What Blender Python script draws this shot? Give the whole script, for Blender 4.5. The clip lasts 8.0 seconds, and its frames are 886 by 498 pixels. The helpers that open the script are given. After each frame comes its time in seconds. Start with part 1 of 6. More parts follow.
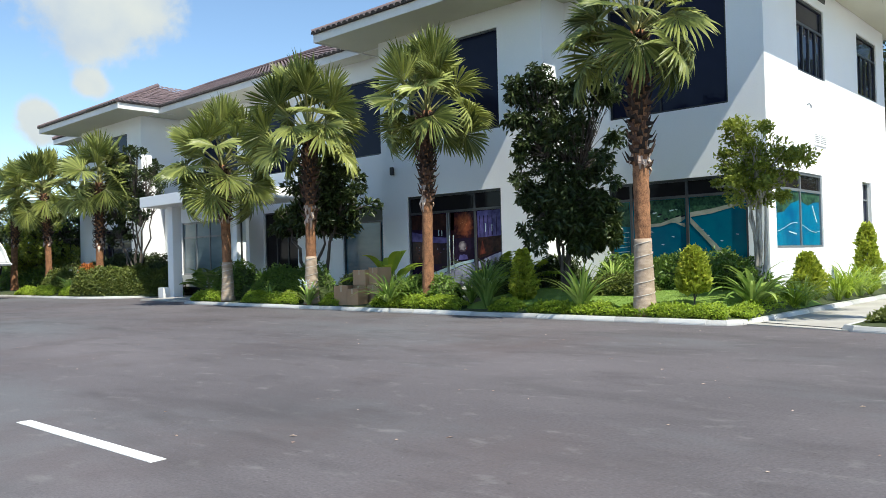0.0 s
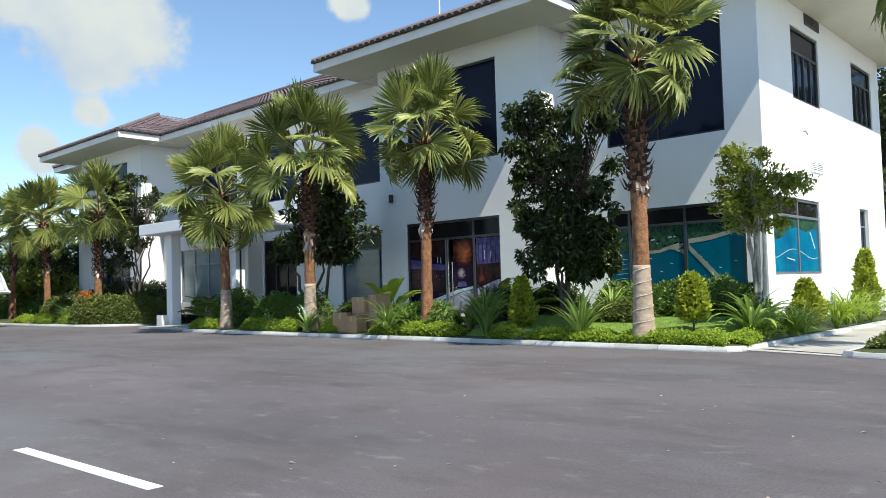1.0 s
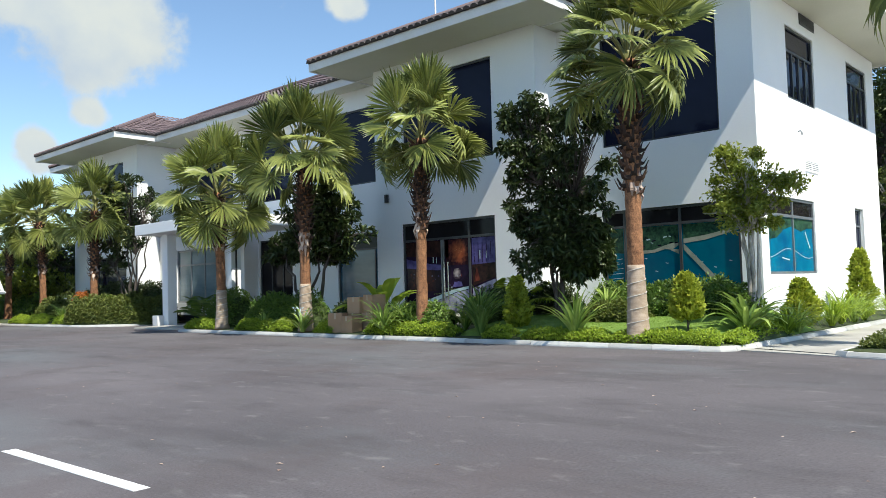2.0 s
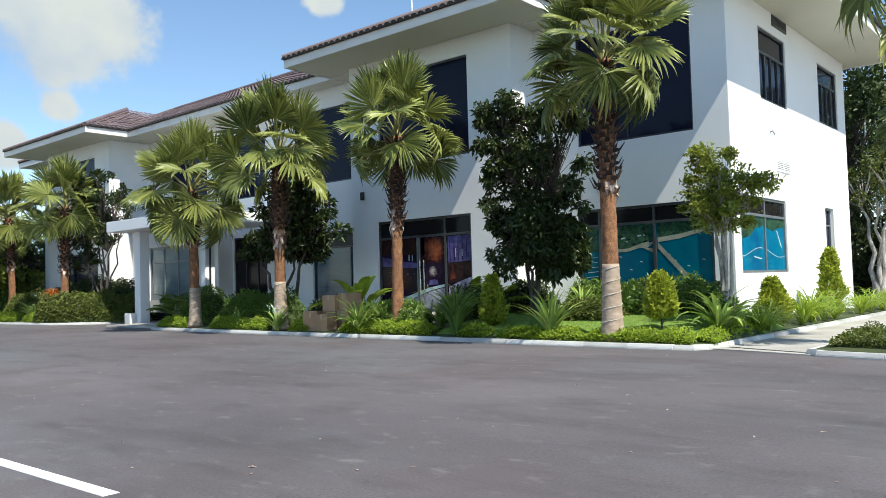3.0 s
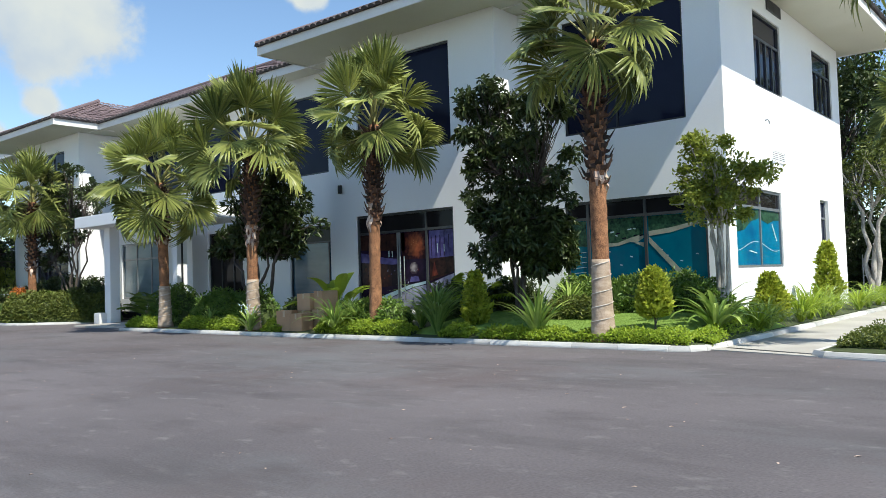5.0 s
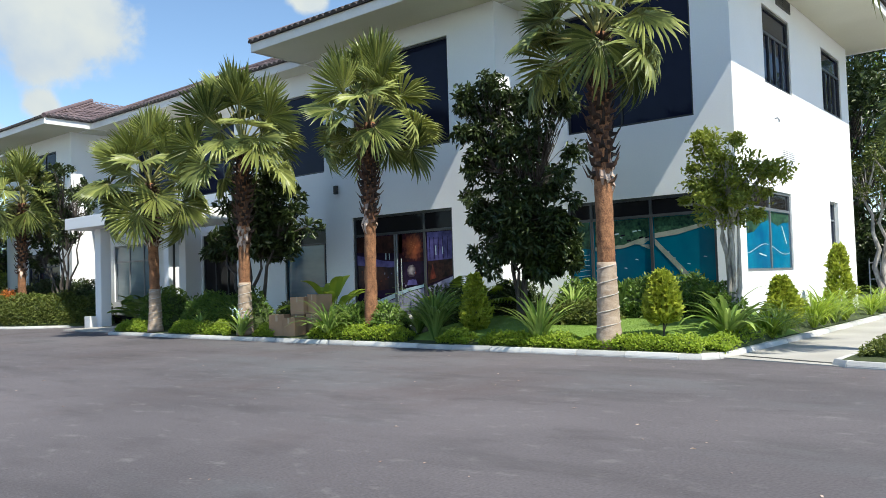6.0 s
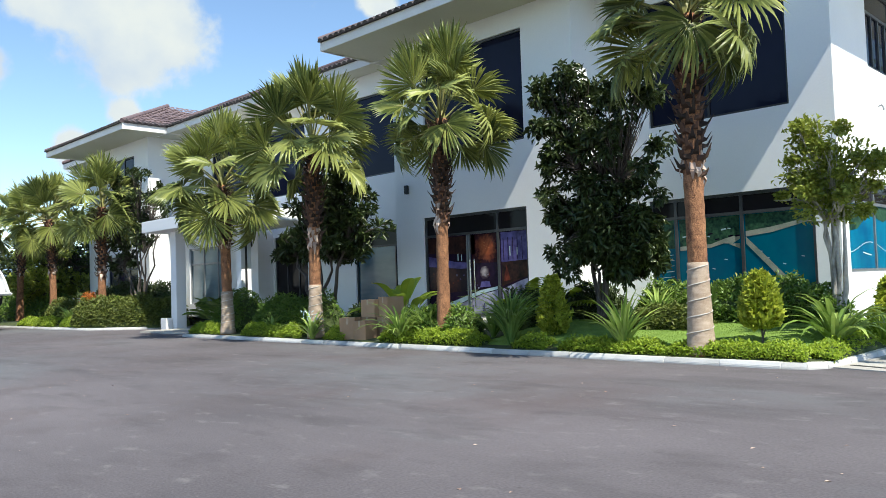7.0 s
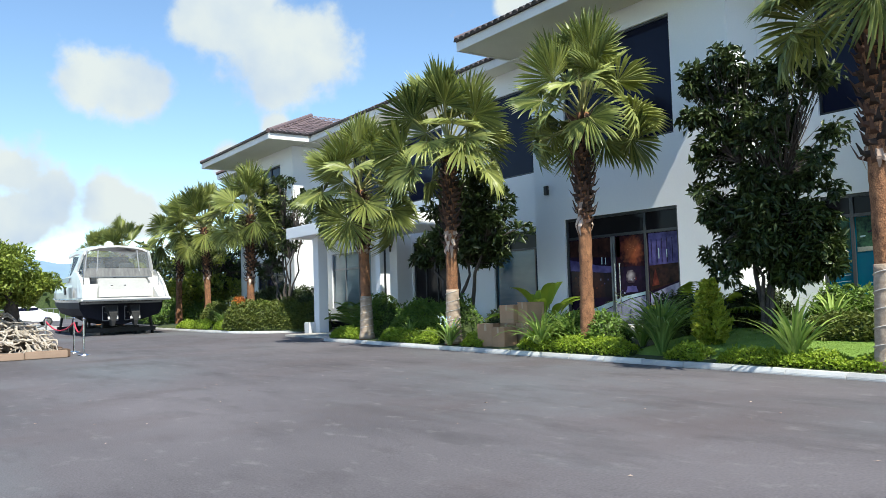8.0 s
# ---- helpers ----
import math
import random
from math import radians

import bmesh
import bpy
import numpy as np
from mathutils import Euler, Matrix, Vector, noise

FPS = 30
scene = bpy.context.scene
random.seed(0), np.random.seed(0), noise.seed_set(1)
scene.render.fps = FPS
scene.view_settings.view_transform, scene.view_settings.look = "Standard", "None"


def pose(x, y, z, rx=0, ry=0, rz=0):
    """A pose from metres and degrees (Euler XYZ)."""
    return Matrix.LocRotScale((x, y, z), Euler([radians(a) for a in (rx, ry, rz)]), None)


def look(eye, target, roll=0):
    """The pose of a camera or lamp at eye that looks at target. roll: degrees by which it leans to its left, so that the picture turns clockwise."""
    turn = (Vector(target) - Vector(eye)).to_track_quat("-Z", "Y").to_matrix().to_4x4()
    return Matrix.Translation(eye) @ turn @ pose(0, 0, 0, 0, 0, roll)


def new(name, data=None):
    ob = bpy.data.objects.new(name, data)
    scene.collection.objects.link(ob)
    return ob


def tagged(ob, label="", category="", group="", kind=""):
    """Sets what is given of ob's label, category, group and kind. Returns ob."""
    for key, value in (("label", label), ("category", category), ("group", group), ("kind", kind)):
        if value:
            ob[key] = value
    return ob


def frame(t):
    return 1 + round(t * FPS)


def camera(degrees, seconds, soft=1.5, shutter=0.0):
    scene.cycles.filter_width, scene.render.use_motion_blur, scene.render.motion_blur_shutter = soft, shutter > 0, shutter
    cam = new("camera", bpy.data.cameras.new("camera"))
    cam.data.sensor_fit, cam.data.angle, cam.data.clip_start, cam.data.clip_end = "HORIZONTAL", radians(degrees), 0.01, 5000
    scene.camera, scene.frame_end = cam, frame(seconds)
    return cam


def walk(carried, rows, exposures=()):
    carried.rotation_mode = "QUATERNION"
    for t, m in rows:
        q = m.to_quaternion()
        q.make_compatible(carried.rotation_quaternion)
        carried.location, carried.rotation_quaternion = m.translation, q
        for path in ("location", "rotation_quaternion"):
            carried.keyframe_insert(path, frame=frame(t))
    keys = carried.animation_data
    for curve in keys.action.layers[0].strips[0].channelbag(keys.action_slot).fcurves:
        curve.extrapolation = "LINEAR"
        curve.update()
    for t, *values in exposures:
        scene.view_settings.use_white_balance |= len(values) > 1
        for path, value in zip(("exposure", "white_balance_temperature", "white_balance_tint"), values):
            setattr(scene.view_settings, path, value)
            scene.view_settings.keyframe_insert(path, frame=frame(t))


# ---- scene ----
cam = camera(58.8, 8.0, soft=0.55)
PATH = [
    (0, (-0.322, 0.555, 1.318), (-1.68, 2.024, 1.344), -1.5),
    (0.5, (-0.306, 0.528, 1.31), (-1.656, 2.0, 1.404), -1.6),
    (1, (-0.306, 0.542, 1.302), (-1.659, 2.012, 1.398), -1.6),
    (2.5, (-0.247, 0.615, 1.309), (-1.586, 2.097, 1.403), -1.8),
    (3, (-0.271, 0.623, 1.338), (-1.575, 2.137, 1.424), -1.6),
    (3.5, (-0.408, 0.756, 1.325), (-1.703, 2.279, 1.399), -1.5),
    (4, (-0.578, 0.894, 1.321), (-1.864, 2.423, 1.393), -1.7),
    (4.5, (-0.708, 1.184, 1.354), (-1.988, 2.72, 1.426), -1.9),
    (6, (-1.279, 2.075, 1.378), (-2.556, 3.613, 1.459), -1.8),
    (6.5, (-1.563, 2.291, 1.406), (-2.896, 3.78, 1.489), -1.7),
    (7, (-1.83, 2.561, 1.396), (-3.238, 3.979, 1.486), -1.9),
    (7.5, (-2.121, 2.829, 1.387), (-3.643, 4.122, 1.488), -1.8),
    (8, (-2.444, 3.105, 1.384), (-4.078, 4.252, 1.499), -1.8),
]
walk(cam, [(t, look(e, g, r)) for t, e, g, r in PATH], [(0.0, 0.71, 6700, 4.5), (3.0, 0.66, 6700, 4.5), (6.3, 0.7, 6640, 5), (7.2, 0.86, 6650, 5), (8.0, 0.82, 6500, 4)])

# ---- light ----
SUN = Vector((1.0, -0.21, 1.42)).normalized()
world = bpy.data.worlds.new("world")
scene.world = world
world.use_nodes = True
wn = world.node_tree.nodes
wl = world.node_tree.links
sky = wn.new("ShaderNodeTexSky")
sky.sky_type = "NISHITA"
sky.sun_disc = False
sky.sun_elevation = math.asin(SUN.z)
sky.sun_rotation = math.atan2(SUN.x, SUN.y)
sky.air_density, sky.dust_density, sky.ozone_density = 1.0, 0.1, 4.0
wn["Background"].inputs["Strength"].default_value = 0.122
wl.new(sky.outputs[0], wn["Background"].inputs["Color"])
sun_data = bpy.data.lights.new("sun", "SUN")
sun_data.energy, sun_data.angle, sun_data.color = 4.35, radians(0.53), (1.0, 0.955, 0.88)
sun = new("sun", sun_data)
sun.matrix_world = look(SUN * 60, (0, 0, 0))


# ---- mesh helpers ----
class MB:
    """Collects vertices and faces of one mesh."""

    def __init__(self):
        self.v, self.f = [], []

    def face(self, *pts):
        n = len(self.v)
        self.v += [tuple(p) for p in pts]
        self.f.append(tuple(range(n, n + len(pts))))
        return self

    def box(self, x0, x1, y0, y1, z0, z1, m=None, taper=0.0):
        n = len(self.v)
        t = taper
        c = [(x0, y0, z0), (x1, y0, z0), (x1, y1, z0), (x0, y1, z0), (x0 + t, y0 + t, z1), (x1 - t, y0 + t, z1), (x1 - t, y1 - t, z1), (x0 + t, y1 - t, z1)]
        self.v += [tuple(m @ Vector(p)) for p in c] if m else c
        self.f += [tuple(n + i for i in q) for q in ((0, 3, 2, 1), (4, 5, 6, 7), (0, 1, 5, 4), (1, 2, 6, 5), (2, 3, 7, 6), (3, 0, 4, 7))]
        return self

    def tube(self, path, radii, sides=8, cap=True):
        """A round bar along points, with a radius at each."""
        n0 = len(self.v)
        path = [Vector(p) for p in path]
        ref = Vector((0.3, 0.9, 0.1)).normalized()
        for i, p in enumerate(path):
            d = (path[min(i + 1, len(path) - 1)] - path[max(i - 1, 0)]).normalized()
            a = d.cross(ref)
            if a.length < 0.05:
                a = d.cross(Vector((1, 0, 0)))
            a.normalize()
            b = d.cross(a)
            r = radii[i] if isinstance(radii, (list, tuple)) else radii
            for k in range(sides):
                w = 2 * math.pi * k / sides
                self.v.append(tuple(p + r * (math.cos(w) * a + math.sin(w) * b)))
        for i in range(len(path) - 1):
            for k in range(sides):
                k2 = (k + 1) % sides
                self.f.append((n0 + i * sides + k, n0 + i * sides + k2, n0 + (i + 1) * sides + k2, n0 + (i + 1) * sides + k))
        if cap:
            self.f.append(tuple(n0 + k for k in reversed(range(sides))))
            self.f.append(tuple(n0 + (len(path) - 1) * sides + k for k in range(sides)))
        return self

    def loft(self, rings, closed=True, cap=True):
        """Skins a list of rings of equally many points."""
        n0, k = len(self.v), len(rings[0])
        for r in rings:
            self.v += [tuple(p) for p in r]
        for i in range(len(rings) - 1):
            for j in range(k if closed else k - 1):
                j2 = (j + 1) % k
                self.f.append((n0 + i * k + j, n0 + i * k + j2, n0 + (i + 1) * k + j2, n0 + (i + 1) * k + j))
        if cap:
            self.f.append(tuple(n0 + j for j in reversed(range(k))))
            self.f.append(tuple(n0 + (len(rings) - 1) * k + j for j in range(k)))
        return self

    def mesh(self, name, material, smooth=False, bevel=0.0):
        me = bpy.data.meshes.new(name)
        me.from_pydata(self.v, [], self.f)
        if bevel > 0:
            bm = bmesh.new()
            bm.from_mesh(me)
            bmesh.ops.recalc_face_normals(bm, faces=bm.faces)
            bmesh.ops.bevel(bm, geom=bm.edges[:], offset=bevel, segments=2, affect="EDGES", clamp_overlap=True)
            bm.to_mesh(me)
            bm.free()
        elif len(self.f) < 60000:
            bm = bmesh.new()
            bm.from_mesh(me)
            bmesh.ops.recalc_face_normals(bm, faces=bm.faces)
            bm.to_mesh(me)
            bm.free()
        me.materials.append(material)
        if smooth:
            me.polygons.foreach_set("use_smooth", [True] * len(me.polygons))
        me.update()
        return me


def thing(name, at=(0, 0, 0), label="", category="", group="", kind="", rz=0):
    ob = new(name)
    ob.empty_display_size = 0.2
    ob.matrix_basis = pose(*at, 0, 0, rz)
    return tagged(ob, label, category, group, kind)


def part(name, mb, material, parent, label="", smooth=False, bevel=0.0, kind=""):
    """Links a mesh as one object under a thing or a part, in the parent's own space."""
    ob = new(name, mb.mesh(name, material, smooth, bevel) if isinstance(mb, MB) else mb)
    ob.parent = parent
    return tagged(ob, label, "", "", kind)


def solid(name, mb, material, label, category, kind="structure", smooth=False, bevel=0.0, group=""):
    return tagged(new(name, mb.mesh(name, material, smooth, bevel)), label, category, group, kind)


def leaf_mesh(name, material, P, D, U, L, W, fold=0.25, bend=0.15):
    """Many small folded leaves: roots P, directions D, upper sides U, lengths L, widths W."""
    P, D, U = (np.asarray(a, float) for a in (P, D, U))
    n = len(P)
    L, W = np.broadcast_to(np.asarray(L, float), n)[:, None], np.broadcast_to(np.asarray(W, float), n)[:, None]
    D = D / (np.linalg.norm(D, axis=1, keepdims=True) + 1e-9)
    S = np.cross(D, U)
    S /= np.linalg.norm(S, axis=1, keepdims=True) + 1e-9
    N = np.cross(S, D)
    mid = P + D * L * 0.5 + N * L * bend * 0.5
    V = np.stack([P, mid + S * W * 0.5 + N * W * fold, P + D * L - N * L * bend, mid - S * W * 0.5 + N * W * fold], 1).reshape(-1, 3)
    base = (np.arange(n) * 4)[:, None]
    F = np.concatenate([base + np.array([[0, 2, 1]]), base + np.array([[0, 3, 2]])], 1).reshape(-1)
    me = bpy.data.meshes.new(name)
    me.vertices.add(len(V))
    me.vertices.foreach_set("co", V.ravel())
    me.loops.add(len(F))
    me.loops.foreach_set("vertex_index", F.astype(np.int32))
    me.polygons.add(len(F) // 3)
    me.polygons.foreach_set("loop_start", (np.arange(len(F) // 3) * 3).astype(np.int32))
    me.update(calc_edges=True)
    me.materials.append(material)
    return me


RNG = np.random.default_rng(7)


def unit(n):
    d = RNG.normal(size=(n, 3))
    return d / np.linalg.norm(d, axis=1, keepdims=True)


# ---- materials ----
def mat(name, c1, c2, rough=0.6, metal=0.0, scale=3.0, fine=40.0, bump=0.0, spec=0.5, stretch=(1, 1, 1), per_object=0.0, per_island=0.0, mixfine=0.35, lo=0.35, hi=0.65):
    """A principled material whose colour wanders between two tones at two scales, with fine relief."""
    m = bpy.data.materials.new(name)
    m.use_nodes = True
    nt = m.node_tree
    n, l = nt.nodes, nt.links
    b = n["Principled BSDF"]
    tc = n.new("ShaderNodeTexCoord")
    mp = n.new("ShaderNodeMapping")
    mp.inputs["Scale"].default_value = stretch
    l.new(tc.outputs["Object"], mp.inputs["Vector"])
    n1, n2 = n.new("ShaderNodeTexNoise"), n.new("ShaderNodeTexNoise")
    n1.inputs["Scale"].default_value, n1.inputs["Detail"].default_value = scale, 5
    n2.inputs["Scale"].default_value, n2.inputs["Detail"].default_value = fine, 3
    for q in (n1, n2):
        l.new(mp.outputs[0], q.inputs["Vector"])
    mx = n.new("ShaderNodeMix")
    mx.inputs["Factor"].default_value = mixfine
    l.new(n1.outputs["Fac"], mx.inputs["A"])
    l.new(n2.outputs["Fac"], mx.inputs["B"])
    last = mx.outputs["Result"]
    for amount, kind, out in ((per_object, "ShaderNodeObjectInfo", "Random"), (per_island, "ShaderNodeNewGeometry", "Random Per Island")):
        if amount:
            src = n.new(kind)
            m2 = n.new("ShaderNodeMix")
            m2.inputs["Factor"].default_value = amount
            l.new(last, m2.inputs["A"])
            l.new(src.outputs[out], m2.inputs["B"])
            last = m2.outputs["Result"]
    rp = n.new("ShaderNodeValToRGB")
    rp.color_ramp.elements[0].position, rp.color_ramp.elements[1].position = lo, hi
    rp.color_ramp.elements[0].color, rp.color_ramp.elements[1].color = (*c1, 1), (*c2, 1)
    l.new(last, rp.inputs["Fac"])
    l.new(rp.outputs["Color"], b.inputs["Base Color"])
    b.inputs["Roughness"].default_value, b.inputs["Metallic"].default_value = rough, metal
    b.inputs["Specular IOR Level"].default_value = spec
    if bump:
        bp = n.new("ShaderNodeBump")
        bp.inputs["Strength"].default_value, bp.inputs["Distance"].default_value = min(1.0, bump * 50), 0.02
        l.new(n2.outputs["Fac"], bp.inputs["Height"])
        l.new(bp.outputs["Normal"], b.inputs["Normal"])
    return m


def leafy(name, c1, c2, gloss=0.45, through_light=0.3, spread=0.7, each=0.0):
    """Foliage: each leaf its own tone, some light coming through it."""
    m = mat(name, c1, c2, rough=gloss, scale=1.3, fine=9.0, per_island=spread, per_object=each, lo=0.1, hi=0.9, spec=0.35)
    n, l = m.node_tree.nodes, m.node_tree.links
    b, out = n["Principled BSDF"], n["Material Output"]
    tr = n.new("ShaderNodeBsdfTranslucent")
    ramp = [q for q in n if q.type == "VALTORGB"][0]
    l.new(ramp.outputs["Color"], tr.inputs["Color"])
    mix = n.new("ShaderNodeMixShader")
    mix.inputs["Fac"].default_value = through_light
    l.new(b.outputs[0], mix.inputs[1])
    l.new(tr.outputs[0], mix.inputs[2])
    l.new(mix.outputs[0], out.inputs["Surface"])
    return m


def asphalt():
    """Worn asphalt: wide darker and paler sweeps, patchy scuffs and pale grit."""
    m = mat("asphalt", (0.069, 0.061, 0.066), (0.141, 0.125, 0.132), rough=0.85, scale=0.22, fine=45, bump=0.008, mixfine=0.42, lo=0.36, hi=0.64, stretch=(0.8, 1.3, 1))
    n, l = m.node_tree.nodes, m.node_tree.links
    b = n["Principled BSDF"]
    ramp = [q for q in n if q.type == "VALTORGB"][0]
    tcn = [q for q in n if q.type == "TEX_COORD"][0]
    col = ramp.outputs["Color"]
    for scale, lo, hi, tone, amount, stretch in ((0.16, 0.5, 0.68, (0.125, 0.134, 0.142), 0.75, (0.7, 1.5, 1)), (0.21, 0.52, 0.7, (0.092, 0.073, 0.074), 0.9, (1.4, 0.8, 1)), (2.6, 0.58, 0.74, (0.2, 0.188, 0.185), 0.6, (1, 1.6, 1)), (1.1, 0.54, 0.7, (0.05, 0.042, 0.044), 0.45, (0.7, 1.5, 1)), (0.5, 0.52, 0.75, (0.05, 0.045, 0.047), 0.7, (0.5, 1.6, 1)), (26, 0.66, 0.74, (0.3, 0.29, 0.28), 0.55, (1, 1, 1)), (14, 0.64, 0.72, (0.035, 0.033, 0.034), 0.6, (1, 1, 1))):
        mp = n.new("ShaderNodeMapping")
        mp.inputs["Scale"].default_value = stretch
        l.new(tcn.outputs["Object"], mp.inputs["Vector"])
        t = n.new("ShaderNodeTexNoise")
        t.inputs["Scale"].default_value, t.inputs["Detail"].default_value, t.inputs["Roughness"].default_value = scale, 6, 0.62
        l.new(mp.outputs[0], t.inputs["Vector"])
        r = n.new("ShaderNodeMapRange")
        r.inputs["From Min"].default_value, r.inputs["From Max"].default_value, r.inputs["To Max"].default_value = lo, hi, amount
        l.new(t.outputs["Fac"], r.inputs["Value"])
        mx = n.new("ShaderNodeMix")
        mx.data_type = "RGBA"
        cA = [q for q in mx.inputs if q.name == "A" and q.type == "RGBA"][0]
        cB = [q for q in mx.inputs if q.name == "B" and q.type == "RGBA"][0]
        cB.default_value = (*tone, 1)
        l.new(col, cA)
        l.new(r.outputs[0], mx.inputs[0])
        col = [q for q in mx.outputs if q.type == "RGBA"][0]
    l.new(col, b.inputs["Base Color"])
    return m


M_ASPHALT = asphalt()
M_LINE = mat("road_paint", (0.62, 0.63, 0.62), (0.8, 0.8, 0.78), rough=0.6, scale=6, fine=90, bump=0.003)
M_PAVING = mat("pale_paving", (0.32, 0.3, 0.27), (0.45, 0.43, 0.39), rough=0.8, scale=0.8, fine=60, bump=0.004)
M_KERB = mat("kerb_concrete", (0.42, 0.41, 0.395), (0.62, 0.61, 0.585), rough=0.8, scale=2.5, fine=60, bump=0.006, per_object=0.3)
M_GRASS_SOIL = mat("bed_soil", (0.035, 0.05, 0.015), (0.07, 0.09, 0.03), rough=0.9, scale=2, fine=50, bump=0.02)
M_GRASS = leafy("grass_blades", (0.16, 0.26, 0.042), (0.23, 0.35, 0.06), gloss=0.75)
M_WALL = mat("white_wall_paint", (0.79, 0.8, 0.81), (0.84, 0.845, 0.85), rough=0.75, scale=0.5, fine=25, bump=0.002)
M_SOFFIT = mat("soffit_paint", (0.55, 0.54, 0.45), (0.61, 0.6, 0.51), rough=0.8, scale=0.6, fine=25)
M_FASCIA = mat("fascia_paint", (0.72, 0.71, 0.68), (0.8, 0.79, 0.77), rough=0.7, scale=1.5, fine=20)
M_TILE = mat("roof_tile", (0.125, 0.088, 0.09), (0.185, 0.135, 0.135), rough=0.55, scale=0.8, fine=7, per_island=0.3, bump=0.004)
# darkened copy of the tile: shadow at eaves and under tiles is painted in
M_TILE_EDGE_SHADE = mat("roof_tile_edge_shade", (0.03, 0.025, 0.026), (0.06, 0.047, 0.046), rough=0.6, scale=1.5, fine=9, per_object=0.5)
M_GLASS = mat("tinted_glass", (0.009, 0.011, 0.026), (0.013, 0.015, 0.034), rough=0.05, scale=0.4, fine=2, spec=0.12)
M_GLASS_LOW = mat("smoky_shop_glass", (0.012, 0.011, 0.012), (0.02, 0.018, 0.02), rough=0.05, scale=0.4, fine=2, spec=0.12)
# filmed panes; the blue of mirrored sky is mixed into the base colour
M_GLASS_FILM_SKY = mat("film_glass_sky_tint", (0.02, 0.075, 0.12), (0.1, 0.2, 0.27), rough=0.12, scale=0.5, fine=1.5, stretch=(0.4, 0.4, 1.6))
M_GLASS_FROST = mat("pale_film_glass", (0.14, 0.21, 0.24), (0.3, 0.37, 0.4), rough=0.15, scale=0.5, fine=1.5, stretch=(0.4, 0.4, 1.6))
M_FRAME = mat("dark_aluminium", (0.05, 0.055, 0.06), (0.085, 0.09, 0.095), rough=0.4, metal=0.4, scale=2, fine=40)
M_FRAME_GREY = mat("grey_aluminium", (0.2, 0.22, 0.24), (0.28, 0.3, 0.32), rough=0.4, metal=0.5, scale=2, fine=40)
M_CHROME = mat("brushed_steel", (0.55, 0.55, 0.56), (0.68, 0.68, 0.68), rough=0.25, metal=1.0, scale=3, fine=60)
M_BLACK = mat("black_paint", (0.012, 0.012, 0.013), (0.025, 0.025, 0.026), rough=0.5, scale=3, fine=30)
# near-black puts the dimness indoors into the floor and ceiling colour
M_INNER = mat("interior_painted_dark", (0.01, 0.011, 0.014), (0.02, 0.02, 0.024), rough=0.9, scale=1, fine=10)
M_SEA = mat("printed_sea", (0.0, 0.07, 0.14), (0.0, 0.17, 0.235), rough=0.25, scale=0.45, fine=2.5, lo=0.3, hi=0.75, spec=0.15)
M_SEA_BRIGHT = mat("printed_bright_sea", (0.0, 0.07, 0.19), (0.0, 0.19, 0.31), rough=0.3, scale=0.5, fine=2.5, spec=0.15)
M_LAND = mat("printed_land", (0.002, 0.014, 0.016), (0.05, 0.13, 0.07), rough=0.3, scale=5, fine=16, mixfine=0.5, spec=0.15)
M_SAND = mat("printed_sand", (0.2, 0.24, 0.2), (0.36, 0.38, 0.32), rough=0.3, scale=5, fine=30, spec=0.15)
M_PRINT_WHITE = mat("printed_white", (0.3, 0.45, 0.52), (0.55, 0.66, 0.7), rough=0.3, scale=4, fine=30, spec=0.15)
M_PRINT_NIGHT = mat("printed_dusk", (0.004, 0.003, 0.008), (0.03, 0.014, 0.045), rough=0.2, scale=1.2, fine=6, spec=0.15)
M_PRINT_FLOOR = mat("printed_terrace", (0.1, 0.1, 0.18), (0.5, 0.5, 0.64), rough=0.2, scale=1.5, fine=8, spec=0.15)
M_PRINT_WARM = mat("printed_warm_light", (0.025, 0.007, 0.01), (0.22, 0.05, 0.03), rough=0.2, scale=3.0, fine=9, spec=0.15)
M_PRINT_SPARK = mat("printed_spark", (0.5, 0.12, 0.04), (0.7, 0.3, 0.12), rough=0.3, scale=8, fine=30, spec=0.15)
M_PRINT_BLUE = mat("printed_violet_sky", (0.025, 0.02, 0.09), (0.15, 0.13, 0.36), rough=0.2, scale=1.3, fine=7, spec=0.15)
M_PRINT_DARK = mat("printed_dark_wood", (0.012, 0.008, 0.01), (0.05, 0.022, 0.018), rough=0.2, scale=3, fine=12, spec=0.15)
M_CARD = mat("cardboard", (0.33, 0.2, 0.11), (0.46, 0.29, 0.17), rough=0.85, scale=3, fine=60, per_object=0.4)
M_TAPE = mat("parcel_tape", (0.4, 0.3, 0.19), (0.5, 0.38, 0.25), rough=0.3, scale=5, fine=40)
M_FIBRE = mat("palm_fibre", (0.075, 0.03, 0.015), (0.44, 0.21, 0.1), rough=0.9, scale=9, fine=55, bump=0.025, stretch=(1, 1, 0.7), mixfine=0.5, lo=0.33, hi=0.68)
M_WRAP = mat("hessian_wrap", (0.31, 0.225, 0.155), (0.52, 0.41, 0.32), rough=0.95, scale=5, fine=70, bump=0.012, stretch=(1, 1, 2.5))
M_ROPE = mat("binding_cord", (0.45, 0.4, 0.36), (0.6, 0.56, 0.5), rough=0.9, scale=8, fine=80)
M_BOOT = mat("cut_leaf_bases", (0.025, 0.015, 0.011), (0.1, 0.05, 0.032), rough=0.85, scale=4, fine=25, per_island=0.6, bump=0.01)
M_BOOT_PALE = mat("torn_leaf_sheath", (0.3, 0.2, 0.15), (0.55, 0.42, 0.34), rough=0.9, scale=4, fine=25, per_island=0.5)
